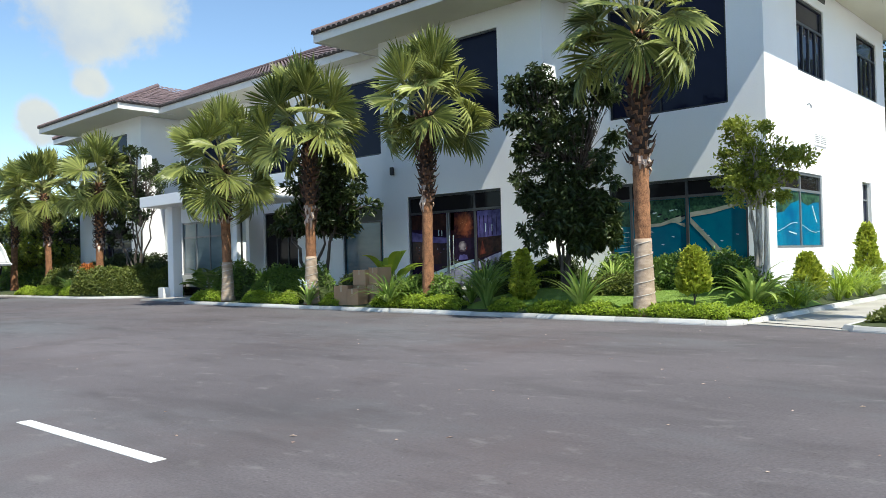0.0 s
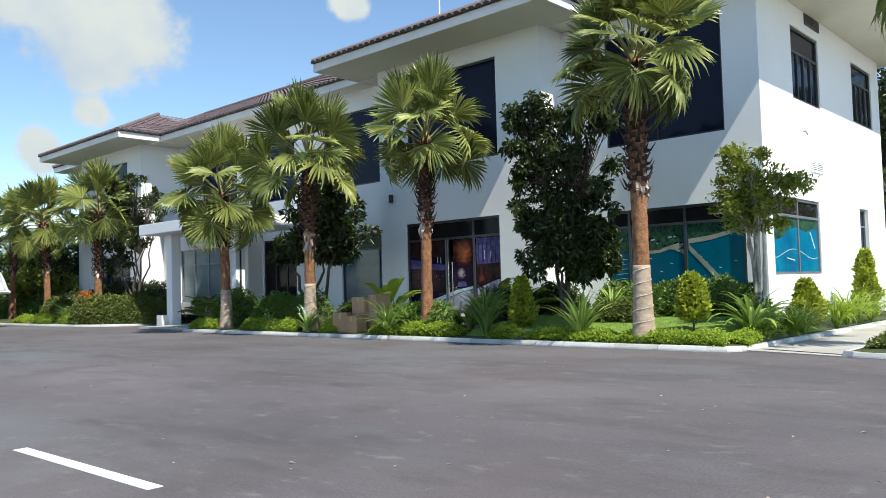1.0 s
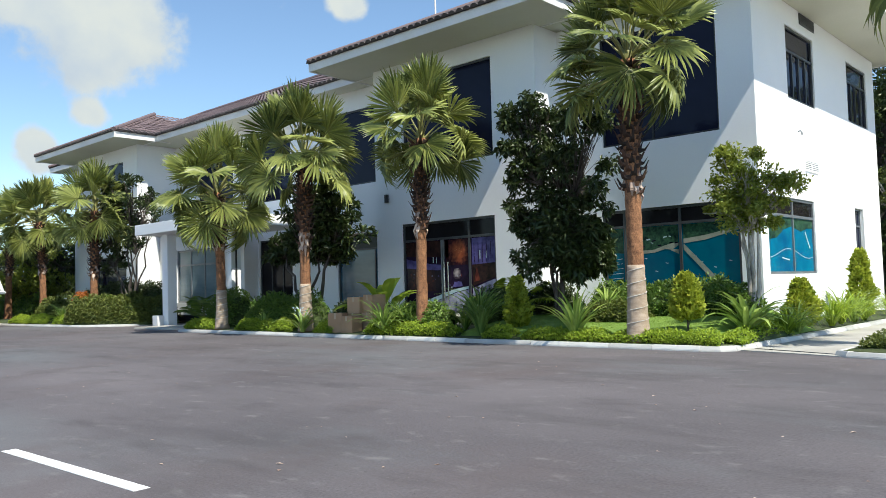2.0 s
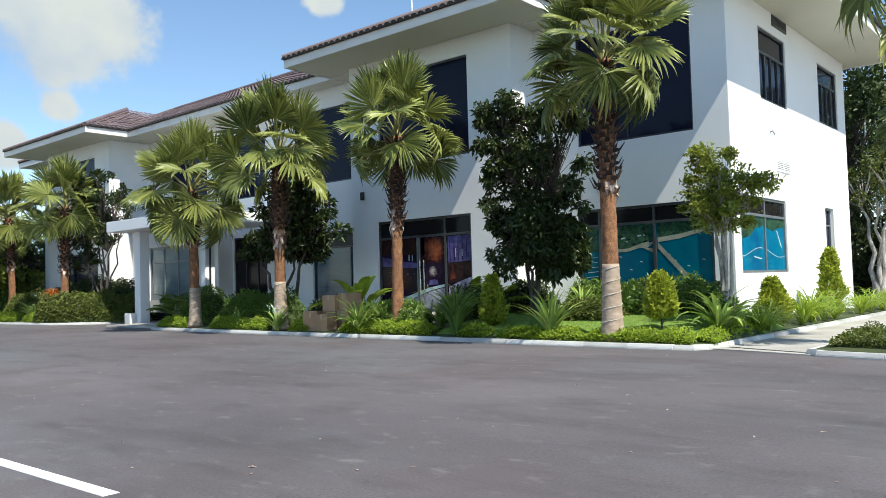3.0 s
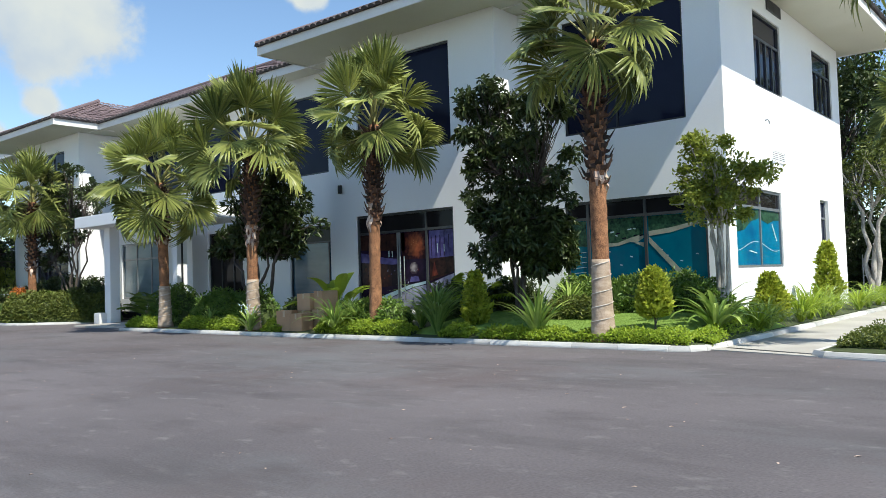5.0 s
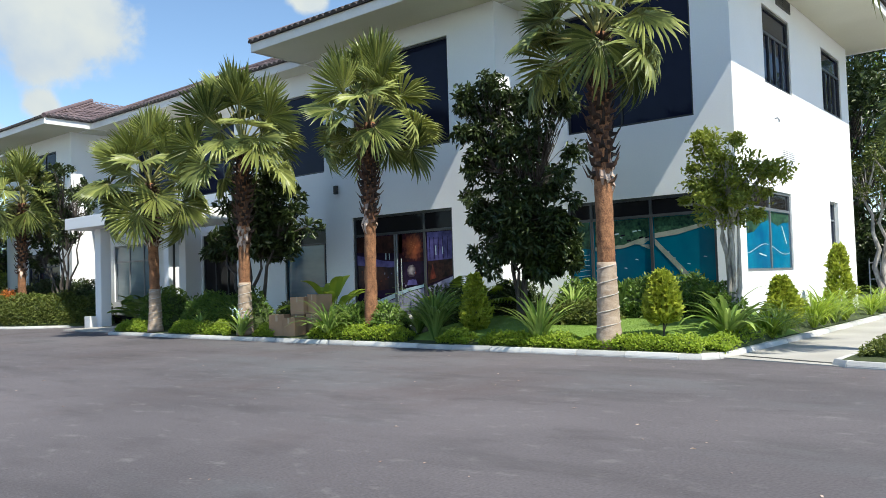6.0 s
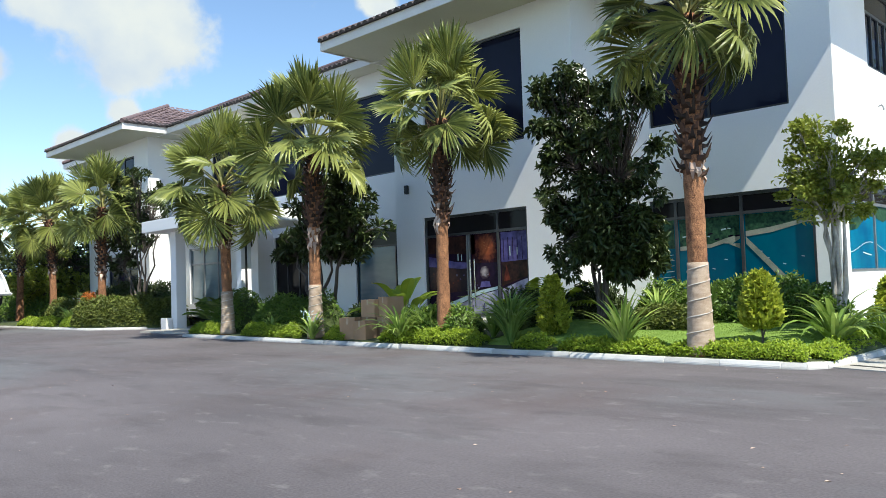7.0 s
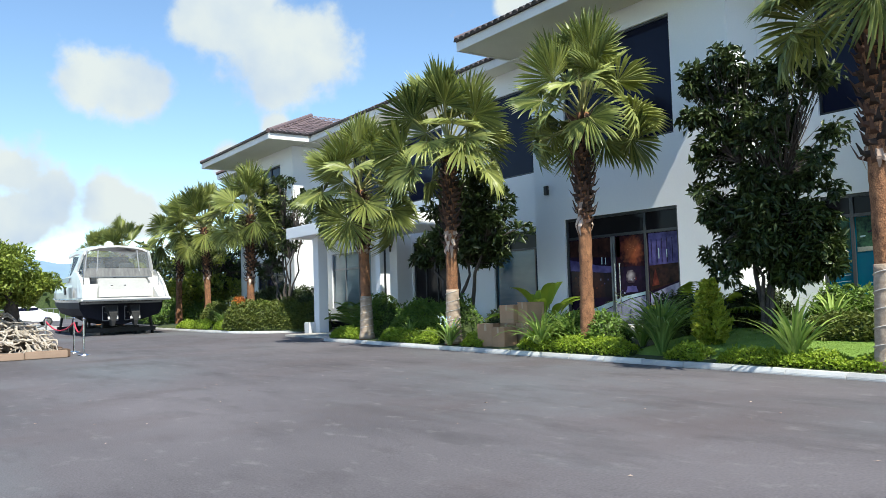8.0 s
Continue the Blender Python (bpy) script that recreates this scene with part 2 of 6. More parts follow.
M_FROND = leafy("fan_frond", (0.04, 0.072, 0.02), (0.47, 0.5, 0.145), gloss=0.38, through_light=0.22, spread=0.4, each=0.5)
M_PETIOLE = mat("frond_stalk", (0.14, 0.15, 0.04), (0.28, 0.26, 0.09), rough=0.5, scale=4, fine=20)
M_LEAF_DARK = leafy("dark_glossy_leaves", (0.02, 0.04, 0.011), (0.075, 0.1, 0.03), gloss=0.34, through_light=0.16)
M_LEAF_OLIVE = leafy("olive_leaves", (0.07, 0.1, 0.018), (0.19, 0.22, 0.05), gloss=0.45)
M_LEAF_BRIGHT = leafy("fresh_olive_leaves", (0.12, 0.17, 0.022), (0.4, 0.44, 0.08), gloss=0.42)
M_LEAF_BONSAI = leafy("fig_leaves", (0.09, 0.14, 0.02), (0.34, 0.4, 0.07), gloss=0.42)
M_LEAF_LIME = leafy("lime_leaves", (0.17, 0.27, 0.024), (0.46, 0.57, 0.07), gloss=0.5, through_light=0.48)
M_LEAF_GREEN = leafy("mid_green_leaves", (0.06, 0.13, 0.022), (0.2, 0.3, 0.055), gloss=0.42)
M_LEAF_GOLD = leafy("golden_tip_leaves", (0.2, 0.27, 0.024), (0.62, 0.66, 0.1), gloss=0.5, through_light=0.4)
M_LEAF_RUST = leafy("rusty_leaves", (0.3, 0.08, 0.02), (0.6, 0.22, 0.04), gloss=0.5)
M_STRAP = leafy("strap_leaves", (0.11, 0.21, 0.035), (0.45, 0.56, 0.15), gloss=0.35, through_light=0.3)
M_STRAP_DARK = leafy("dark_strap_leaves", (0.07, 0.15, 0.03), (0.3, 0.43, 0.12), gloss=0.35, through_light=0.3)
M_BARK = mat("grey_bark", (0.16, 0.145, 0.125), (0.6, 0.56, 0.5), rough=0.9, scale=4, fine=25, bump=0.015, stretch=(1, 1, 0.35))
M_BARK_DARK = mat("dark_bark", (0.04, 0.03, 0.025), (0.12, 0.1, 0.085), rough=0.9, scale=4, fine=25, bump=0.012)
M_HULL = mat("white_gelcoat", (0.6, 0.595, 0.58), (0.68, 0.675, 0.66), rough=0.18, scale=0.7, fine=6, spec=0.6)
M_HULL_DARK = mat("navy_antifouling", (0.006, 0.007, 0.014), (0.014, 0.015, 0.026), rough=0.6, scale=1.2, fine=14, spec=0.2)
M_HATCH = mat("cream_gelcoat", (0.34, 0.335, 0.315), (0.41, 0.405, 0.385), rough=0.35, scale=1, fine=10)
M_CURTAIN = mat("smoky_clear_plastic", (0.2, 0.22, 0.23), (0.42, 0.44, 0.45), rough=0.12, scale=1.6, fine=7, stretch=(1, 3, 1))
ct = M_CURTAIN.node_tree
c_out = next(n for n in ct.nodes if n.type == "OUTPUT_MATERIAL")
c_from = c_out.inputs["Surface"].links[0].from_socket
c_mix, c_clear = ct.nodes.new("ShaderNodeMixShader"), ct.nodes.new("ShaderNodeBsdfTransparent")
c_clear.inputs["Color"].default_value = (0.86, 0.88, 0.88, 1)
c_mix.inputs["Fac"].default_value = 0.3
ct.links.new(c_clear.outputs[0], c_mix.inputs[1])
ct.links.new(c_from, c_mix.inputs[2])
ct.links.new(c_mix.outputs[0], c_out.inputs["Surface"])
M_CANVAS = mat("grey_canvas", (0.09, 0.09, 0.092), (0.2, 0.2, 0.195), rough=0.85, scale=2, fine=30, stretch=(1, 5, 1))
M_SILVER = mat("grey_gelcoat", (0.28, 0.29, 0.31), (0.36, 0.37, 0.39), rough=0.3, scale=1, fine=12)
M_RED = mat("red_rope", (0.5, 0.02, 0.05), (0.65, 0.05, 0.09), rough=0.7, scale=6, fine=60)
M_BRICK = mat("weathered_timber", (0.11, 0.07, 0.048), (0.33, 0.23, 0.165), rough=0.9, scale=4, fine=40, per_object=0.6, bump=0.01)
M_ROOT = mat("bleached_roots", (0.3, 0.25, 0.2), (0.58, 0.51, 0.43), rough=0.9, scale=4, fine=30, bump=0.01)
M_CAR = mat("white_car_paint", (0.75, 0.75, 0.75), (0.8, 0.8, 0.8), rough=0.15, scale=0.5, fine=3, spec=0.6)
M_RUBBER = mat("tyre_rubber", (0.015, 0.015, 0.015), (0.03, 0.03, 0.03), rough=0.85, scale=5, fine=40)

# ---- ground ----
ROAD = MB().face((-900, -600, 0), (600, -600, 0), (600, 900, 0), (-900, 900, 0))
solid("ground", ROAD, M_ASPHALT, "dark grey worn asphalt of a wide open forecourt", "asphalt")
line = MB().box(-1.15, 1.15, -0.06, 0.06, 0.0, 0.004, pose(-6.55, 3.12, 0, 0, 0, 1.4))
solid("road_marking", line, M_LINE, "short white painted dash on the asphalt", "road marking")
drive = [(-5.95, 14.62), (-4.15, 14.12), (14, 14.12), (14, 33), (-5.75, 33)]
paving = MB().loft([[(x, y, -0.1) for x, y in drive], [(x, y, 0.016) for x, y in drive]])
solid("pavement", paving, M_PAVING, "pale sunlit concrete drive beside the building", "pavement")
solid("pavement_far", MB().box(-120, -54, -60, 12.6, -0.1, 0.02), M_PAVING, "pale concrete car park beyond the boat", "pavement")
# black strip stands in for the shadow line of the step here
edge_shadow = MB().box(-0.82, 0.82, -0.045, 0.045, -0.02, 0.021, pose(-5.02, 14.68, 0, 0, 0, -20.5))
solid("drive_edge_shadow", edge_shadow, M_BLACK, "black strip painted for the shadow line across the mouth of the drive", "drain")


def bed(name, outline, level, rise, label):
    """A planting bed: its rim at one level, its inside rising to another."""
    mb = MB()
    c = Vector((sum(p[0] for p in outline) / len(outline), sum(p[1] for p in outline) / len(outline), rise))
    inner = [(p[0] + (c.x - p[0]) * 0.12, p[1] + (c.y - p[1]) * 0.25, rise) for p in outline]
    mb.loft([[(x, y, -0.05) for x, y in outline], [(x, y, level) for x, y in outline], inner])
    return solid(name, mb, M_GRASS_SOIL, label, "planting bed")


bed("ground_bed", [(-25.5, 14.62), (-16.0, 14.46), (-6.4, 14.28), (-6.05, 14.6), (-5.9, 30), (-7.2, 30), (-7.2, 19.8), (-12.9, 19.8), (-25.5, 19.8)], 0.1, 0.2, "raised planted soil bed along the white facade")
bed("ground_bed_entry", [(-47, 14.6), (-38.2, 14.88), (-34.9, 15.18), (-33.3, 15.95), (-32.45, 16.9), (-32.2, 17.8), (-36, 19.5), (-47, 19.5)], 0.1, 0.25, "raised planted soil bed beside the entrance")
bed("ground_bed_island", [(-4.1, 14.15), (4, 12.5), (4, 17.5), (-4.1, 16.8)], 0.1, 0.14, "small raised island bed beside the drive")

# ---- building ----
A0, A1, B0, B1, S = 18.55, 18.80, 19.68, 19.93, -7.35
FZ, TOP = 0.35, 8.62


def wall_along_x(name, x0, x1, y0, y1, z0, z1, holes, label):
    """A wall facing -y with rectangular openings (x0, x1, z0, z1) through it."""
    xs = sorted({x0, x1, *[h[0] for h in holes if x0 < h[1] and h[0] < x1], *[h[1] for h in holes if x0 < h[1] and h[0] < x1]})
    zs = sorted({z0, z1, *[h[2] for h in holes], *[h[3] for h in holes]})
    nx, nz = len(xs) - 1, len(zs) - 1

    def full(i, k):
        if not (0 <= i < nx and 0 <= k < nz):
            return False
        cx, cz = (xs[i] + xs[i + 1]) / 2, (zs[k] + zs[k + 1]) / 2
        return not any(h[0] < cx < h[1] and h[2] < cz < h[3] for h in holes)

    mb, ids = MB(), {}

    def at(i, k, back):
        if (i, k, back) not in ids:
            ids[i, k, back] = len(mb.v)
            mb.v.append((xs[i], y1 if back else y0, zs[k]))
        return ids[i, k, back]

    for i in range(nx):
        for k in range(nz):
            if not full(i, k):
                continue
            mb.f.append((at(i, k, 0), at(i + 1, k, 0), at(i + 1, k + 1, 0), at(i, k + 1, 0)))
            mb.f.append((at(i, k, 1), at(i, k + 1, 1), at(i + 1, k + 1, 1), at(i + 1, k, 1)))
            for di, dk, (pa, pb) in ((-1, 0, ((i, k), (i, k + 1))), (1, 0, ((i + 1, k), (i + 1, k + 1))), (0, -1, ((i, k), (i + 1, k))), (0, 1, ((i, k + 1), (i + 1, k + 1)))):
                if not full(i + di, k + dk):
                    mb.f.append((at(*pa, 0), at(*pb, 0), at(*pb, 1), at(*pa, 1)))
    return solid(name, mb, M_WALL, label, "wall")


def wall_along_y(name, x0, x1, y0, y1, z0, z1, holes, label):
    """A wall facing +x or -x with openings (y0, y1, z0, z1)."""
    w = wall_along_x(name, y0, y1, -x1, -x0, z0, z1, holes, label)
    w.data.transform(pose(0, 0, 0, 0, 0, 90))
    return w


DOOR = (-18.48, -14.61, 0.47, 3.36)
WIN_UP = (-18.35, -14.6, 5.12, 8.07)
BLUE = (-11.7, -7.85, 0.6, 3.24)
WIN_B = (-11.6, -8.26, 5.02, 8.05)
WIN_C = (-23.12, -19.95, 5.12, 7.9)
WIN_LOW = (-23.1, -20.3, 0.8, 3.32)
wall_along_x("wall_bay", -19.68, -13.0, A0, A1, 0, TOP, [DOOR, WIN_UP], "white rendered wall of the projecting bay")
wall_along_y("wall_bay_east", -13.25, -13.0, A1, B0, 0, TOP, [], "white rendered return of the projecting bay")
wall_along_y("wall_bay_west", -19.68, -19.43, A1, B0, 0, TOP, [], "white rendered return of the projecting bay")
wall_along_x("wall_front", -25.9, S, B0, B1, 0, TOP, [BLUE, WIN_B, WIN_C, WIN_LOW, (-19.4, -13.25, 0.5, 8.3)], "long white rendered front wall")
SW1, SW2, BLUE2, SDOOR = (22.02, 24.24, 6.04, 8.02), (27.45, 29.65, 6.14, 8.06), (20.17, 23.7, 1.37, 3.36), (27.6, 28.55, 0.4, 3.4)
wall_along_y("wall_side", S - 0.25, S, B1, 30.35, 0, TOP, [SW1, SW2, BLUE2, SDOOR], "white rendered side wall in full sun")
wall_along_x("wall_back", -46.5, S, 30.35, 30.6, 0, TOP, [], "plain white rendered back wall")
WWIN, WUP = (-41.2, -37.8, 0.9, 3.25), (-40.6, -38.05, 5.2, 7.95)
wall_along_x("wall_wing", -43.3, -36.6, A0, A1, 0, TOP, [WWIN, WUP], "white rendered wall of the far wing")
wall_along_y("wall_wing_east", -36.85, -36.6, A1, 20.6, 0, TOP, [], "sunlit white return of the far wing")
wall_along_y("wall_wing_west", -43.3, -43.05, A1, B0, 0, TOP, [], "white return of the far wing")
PWIN = (-35.0, -31.4, 0.9, 3.36)
NARROW, NARROW_UP = (-45.6, -45.05, 1.2, 3.1), (-45.6, -45.05, 4.6, 6.2)
wall_along_x("wall_entry", -46.5, -29.3, B0, B1, 0, 4.6, [PWIN, NARROW], "white ground floor wall beside the entrance")
wall_along_x("wall_far_upper", -46.5, -36.85, B0, B1, 4.6, TOP, [(-45.6, -45.05, 4.8, 6.4)], "white upper wall of the far end")
wall_along_y("wall_entry_return", -29.55, -29.3, B1, 21.2, 0, 4.6, [], "sunlit white return beside the entrance")
wall_along_x("wall_entry_back", -29.3, -25.9, 20.4, 20.65, 0, 4.6, [(-29.2, -26.0, 0.35, 3.5)], "white wall round the entrance doors")
wall_along_y("wall_entry_east", -25.9, -25.65, B1, 21.45, 0, 4.6, [], "white return beside the entrance")
wall_along_x("wall_upper", -36.85, -24.2, 20.6, 20.85, 4.6, TOP, [(-34.5, -31.5, 5.2, 7.9), (-29.8, -26.2, 5.2, 7.9)], "white upper wall behind the balcony")
wall_along_y("wall_upper_return", -24.45, -24.2, B1, 20.6, 4.6, TOP, [], "white return of the upper wall")
wall_along_y("wall_west", -46.5, -46.25, B1, 30.35, 0, TOP, [], "plain white end wall")
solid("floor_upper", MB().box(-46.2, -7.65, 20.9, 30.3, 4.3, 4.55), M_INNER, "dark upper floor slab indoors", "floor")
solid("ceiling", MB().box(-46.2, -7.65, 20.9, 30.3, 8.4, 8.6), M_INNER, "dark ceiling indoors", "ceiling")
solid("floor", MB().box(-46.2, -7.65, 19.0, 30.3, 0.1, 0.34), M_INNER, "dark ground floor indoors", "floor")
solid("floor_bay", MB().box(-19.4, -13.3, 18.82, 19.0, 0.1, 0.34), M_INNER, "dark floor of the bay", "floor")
solid("plinth", MB().box(-18.9, -14.2, 17.7, 18.54, 0.0, 0.45), M_PAVING, "pale stone step before the glass doors", "step", bevel=0.02)


# soffits and fascias: bay, wing, main body
def overhang(name, x0, x1, y0, y1, label):
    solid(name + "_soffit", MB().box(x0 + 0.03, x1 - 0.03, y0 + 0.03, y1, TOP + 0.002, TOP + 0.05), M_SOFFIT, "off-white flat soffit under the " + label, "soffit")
    fz0, fz1 = TOP - 0.03, TOP + 0.24
    fb = MB().box(x0, x1, y0, y0 + 0.03, fz0, fz1).box(x0, x0 + 0.03, y0 + 0.03, y1, fz0, fz1).box(x1 - 0.03, x1, y0 + 0.03, y1, fz0, fz1)
    solid(name + "_fascia", fb, M_FASCIA, "off-white fascia board of the " + label, "fascia")


overhang("trim_bay", -20.98, -11.68, 16.84, 19.6, "projecting bay roof")
overhang("trim_wing", -44.6, -35.3, 16.84, 19.6, "far wing roof")
mainb = MB().box(-48, -5.6, 18.87, 18.9, TOP - 0.028, TOP + 0.238).box(-5.63, -5.6, 18.9, 31.4, TOP - 0.028, TOP + 0.238).box(-48, -5.63, 31.37, 31.4, TOP - 0.028, TOP + 0.238).box(-48, -47.97, 18.9, 31.37, TOP - 0.028, TOP + 0.238)
solid("trim_main_fascia", mainb, M_FASCIA, "off-white fascia board of the main roof", "fascia")
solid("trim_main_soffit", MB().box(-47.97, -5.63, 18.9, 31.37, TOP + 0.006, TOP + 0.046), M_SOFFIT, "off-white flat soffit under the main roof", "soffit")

SLOPE, EZ = 0.475, TOP + 0.27


def hip_roof(name, x0, x1, y0, y1, label, ridge_back=None):
    """Low hip roof under a skin of rolled tiles: ribs run up every slope, joined in courses."""
    root = thing(name, (0, 0, 0), label, "roof", kind="structure")
    h = min(x1 - x0, y1 - y0) / 2
    zr = EZ + SLOPE * h
    pitch = 0.26
    mb = MB()

    def slope(origin, along, up, length, clip0, clip1):
        n = int(length / pitch)
        for i in range(n):
            s = (i + 0.5) * length / n
            run = min(h, s * clip0 if clip0 else h, (length - s) * clip1 if clip1 else h)
            courses = max(1, int(run / 0.36))
            for c in range(courses):
                d0, d1 = c * run / courses, (c + 1) * run / courses + 0.03
                rings = []
                for d, lift in ((d0, 0.035), (d1, 0.0)):
                    base = Vector(origin) + Vector(along) * s + Vector(up) * d + Vector((0, 0, SLOPE * d + lift))
                    rings.append([base + Vector(along) * (pitch * 0.5 * a) + Vector((0, 0, b)) for a, b in ((-1, 0), (-0.6, 0.03), (0, 0.045), (0.6, 0.03), (1, 0))])
                mb.loft(rings, closed=False, cap=False)

    slope((x0, y0, EZ), (1, 0, 0), (0, 1, 0), x1 - x0, 1, 1)
    slope((x1, y0, EZ), (0, 1, 0), (-1, 0, 0), y1 - y0, 1, 0 if ridge_back else 1)
    slope((x0, y0, EZ), (0, 1, 0), (1, 0, 0), y1 - y0, 1, 0 if ridge_back else 1)
    part("roof_tiles", mb, M_TILE, root, "brown rolled clay tiles in courses", kind="stuff")
    base = MB()
    if x1 - x0 > y1 - y0:
        base.face((x0, y0, EZ - 0.02), (x1, y0, EZ - 0.02), (x1 - h, y0 + h, zr - 0.02), (x0 + h, y0 + h, zr - 0.02))
        base.face((x1, y1, EZ - 0.02), (x0, y1, EZ - 0.02), (x0 + h, y1 - h, zr - 0.02), (x1 - h, y1 - h, zr - 0.02))
        base.face((x1, y0, EZ - 0.02), (x1, y1, EZ - 0.02), (x1 - h, y0 + h, zr - 0.02))
        base.face((x0, y1, EZ - 0.02), (x0, y0, EZ - 0.02), (x0 + h, y0 + h, zr - 0.02))
        ridge = [(x0 + h, y0 + h, zr + 0.06), (x1 - h, y0 + h, zr + 0.06)]
    else:
        xm = (x0 + x1) / 2
        base.face((x0, y0, EZ - 0.02), (x1, y0, EZ - 0.02), (xm, y0 + h, zr - 0.02))
        base.face((x1, y0, EZ - 0.02), (x1, y1, EZ - 0.02), (xm, y1, zr - 0.02), (xm, y0 + h, zr - 0.02))
        base.face((x0, y1, EZ - 0.02), (x0, y0, EZ - 0.02), (xm, y0 + h, zr - 0.02), (xm, y1, zr - 0.02))
        ridge = [(xm, y0 + h, zr + 0.06), (xm, y1, zr + 0.06)]
    base.face((x0, y0, EZ - 0.02), (x0, y1, EZ - 0.02), (x1, y1, EZ - 0.02), (x1, y0, EZ - 0.02))
    part("roof_deck", base, M_TILE_EDGE_SHADE, root)
    part("ridge_cap", MB().tube(ridge, 0.11, 8), M_TILE, root)
    for cx, cy in ((x0, y0), (x1, y0)):
        e = ridge[0] if cx == x0 else (ridge[1] if x1 - x0 > y1 - y0 else ridge[0])
        part("hip_cap", MB().tube([(cx, cy, EZ + 0.05), e], 0.1, 8), M_TILE, root)
    return root


ROOF_MAIN = hip_roof("roof_main", -48.03, -5.57, 18.84, 31.43, "long low hipped roof of brown rolled tiles")
ROOF_BAY = hip_roof("roof_bay", -21.01, -11.65, 16.81, 25.0, "hipped brown tile roof over the projecting bay", True)
ROOF_WING = hip_roof("roof_wing", -44.63, -35.27, 16.81, 25.0, "hipped brown tile roof over the far wing", True)
mast = thing("roof_antenna", (-22.0, 24.3, 11.3), "thin white aerial mast on the tiled roof", "antenna")
part("mast", MB().tube([(0, 0, 0), (0, 0, 2.6)], 0.035, 8), M_FASCIA, mast)
part("collar", MB().tube([(0, 0, 0.9), (0, 0, 1.05)], 0.07, 8), M_FASCIA, mast)
part("tip", MB().tube([(0, 0, 2.6), (0, 0, 3.6)], 0.014, 6), M_FASCIA, mast)


def window(name, x0, x1, z0, z1, verticals, transoms, pane_mat, frame_mat, label, m=None, depth=0.09, fw=0.055, kind="structure", cat="window", panes_low=None, clear_top=False):
    """A framed window in the xz plane facing -y: rim, mullions and a pane in each cell. m turns it onto another wall."""
    root = thing(name, (0, 0, 0), label, cat, kind=kind)
    if m:
        root.matrix_basis = m
    rim = MB().box(x0, x1, 0, depth, z0, z0 + fw).box(x0, x1, 0, depth, z1 - fw, z1).box(x0, x0 + fw, 0, depth, z0 + fw, z1 - fw).box(x1 - fw, x1, 0, depth, z0 + fw, z1 - fw)
    part("window_frame", rim, frame_mat, root)
    mtop = transoms[0] - fw / 2 if clear_top else z1 - fw
    for x in verticals:
        part("mullion", MB().box(x - fw / 2, x + fw / 2, 0.008, depth - 0.01, z0 + fw, mtop), frame_mat, root)
    xs = [x0 + fw] + [c for x in verticals for c in (x - fw / 2, x + fw / 2)] + [x1 - fw]
    if clear_top:
        part("transom", MB().box(x0 + fw, x1 - fw, 0.006, depth - 0.008, mtop, mtop + fw), frame_mat, root)
        part("pane", MB().box(x0 + fw, x1 - fw, 0.045, 0.055, mtop + fw, z1 - fw), pane_mat, root)
    for z in [] if clear_top else transoms:
        for i in range(0, len(xs), 2):
            part("transom", MB().box(xs[i], xs[i + 1], 0.008, depth - 0.01, z - fw / 2, z + fw / 2), frame_mat, root)
    zs = [z0 + fw, mtop] if clear_top else [z0 + fw] + [c for z in transoms for c in (z - fw / 2, z + fw / 2)] + [z1 - fw]
    for i in range(0, len(xs), 2):
        for k in range(0, len(zs), 2):
            pm = panes_low if (panes_low and k == 0) else pane_mat
            part("pane", MB().box(xs[i] + 0.002, xs[i + 1] - 0.002, 0.045, 0.055, zs[k] + 0.002, zs[k + 1] - 0.002), pm, root)
    return root


def on_front(y):
    return pose(0, y, 0)


def on_side(x=S):
    # local x runs along world y, local y runs into the wall (-x)
    return Matrix(((0, -1, 0, x), (1, 0, 0, 0), (0, 0, 1, 0), (0, 0, 0, 1)))


window("window_1", *WIN_UP, [], [], M_GLASS, M_FRAME, "large dark tinted upper window of the bay", on_front(A0 + 0.06))
window("window_2", *WIN_B, [-10.1], [], M_GLASS, M_BLACK, "large dark tinted upper window near the corner", on_front(B0 + 0.06))
window("window_3", *WIN_C, [], [], M_GLASS, M_FRAME, "dark tinted upper window beside the bay", on_front(B0 + 0.06))
window("window_4", *WIN_LOW, [-21.1], [2.75], M_GLASS_LOW, M_FRAME, "ground floor window with pale film under a dark transom", on_front(B0 + 0.06), panes_low=M_GLASS_FILM_SKY, clear_top=True)
for nm, w in (("window_5", SW1), ("window_6", SW2)):
    y0, y1, z0, z1 = w
    span = y1 - y0
    window(nm, y0, y1, z0, z1, [y0 + span * f for f in (0.27, 0.5, 0.74)], [z0 + 1.32], M_GLASS, M_FRAME, "dark framed casement window with dark glass in the side wall", on_side(S - 0.04), fw=0.07, clear_top=True)
window("window_7", *WWIN, [-40.1, -38.9], [2.6], M_GLASS, M_FRAME, "dark ground floor window of the far wing", on_front(A0 + 0.06))
window("window_8", *WUP, [-39.3], [], M_GLASS, M_FRAME, "dark upper window of the far wing", on_front(A0 + 0.06))
window("window_9", *PWIN, [-33.8, -32.6], [2.65], M_GLASS_FROST, M_FRAME_GREY, "grey framed window with pale film beside the entrance", on_front(B0 + 0.06), fw=0.08)
window("window_10", *NARROW, [], [], M_GLASS, M_FRAME, "narrow dark window at the far end", on_front(B0 + 0.06))
window("window_11", -34.5, -31.5, 5.2, 7.9, [-33], [], M_GLASS, M_FRAME, "dark upper window behind the balcony", on_front(20.66))
window("window_12", -29.8, -26.2, 5.2, 7.9, [-28], [], M_GLASS, M_FRAME, "dark upper window behind the balcony", on_front(20.66))
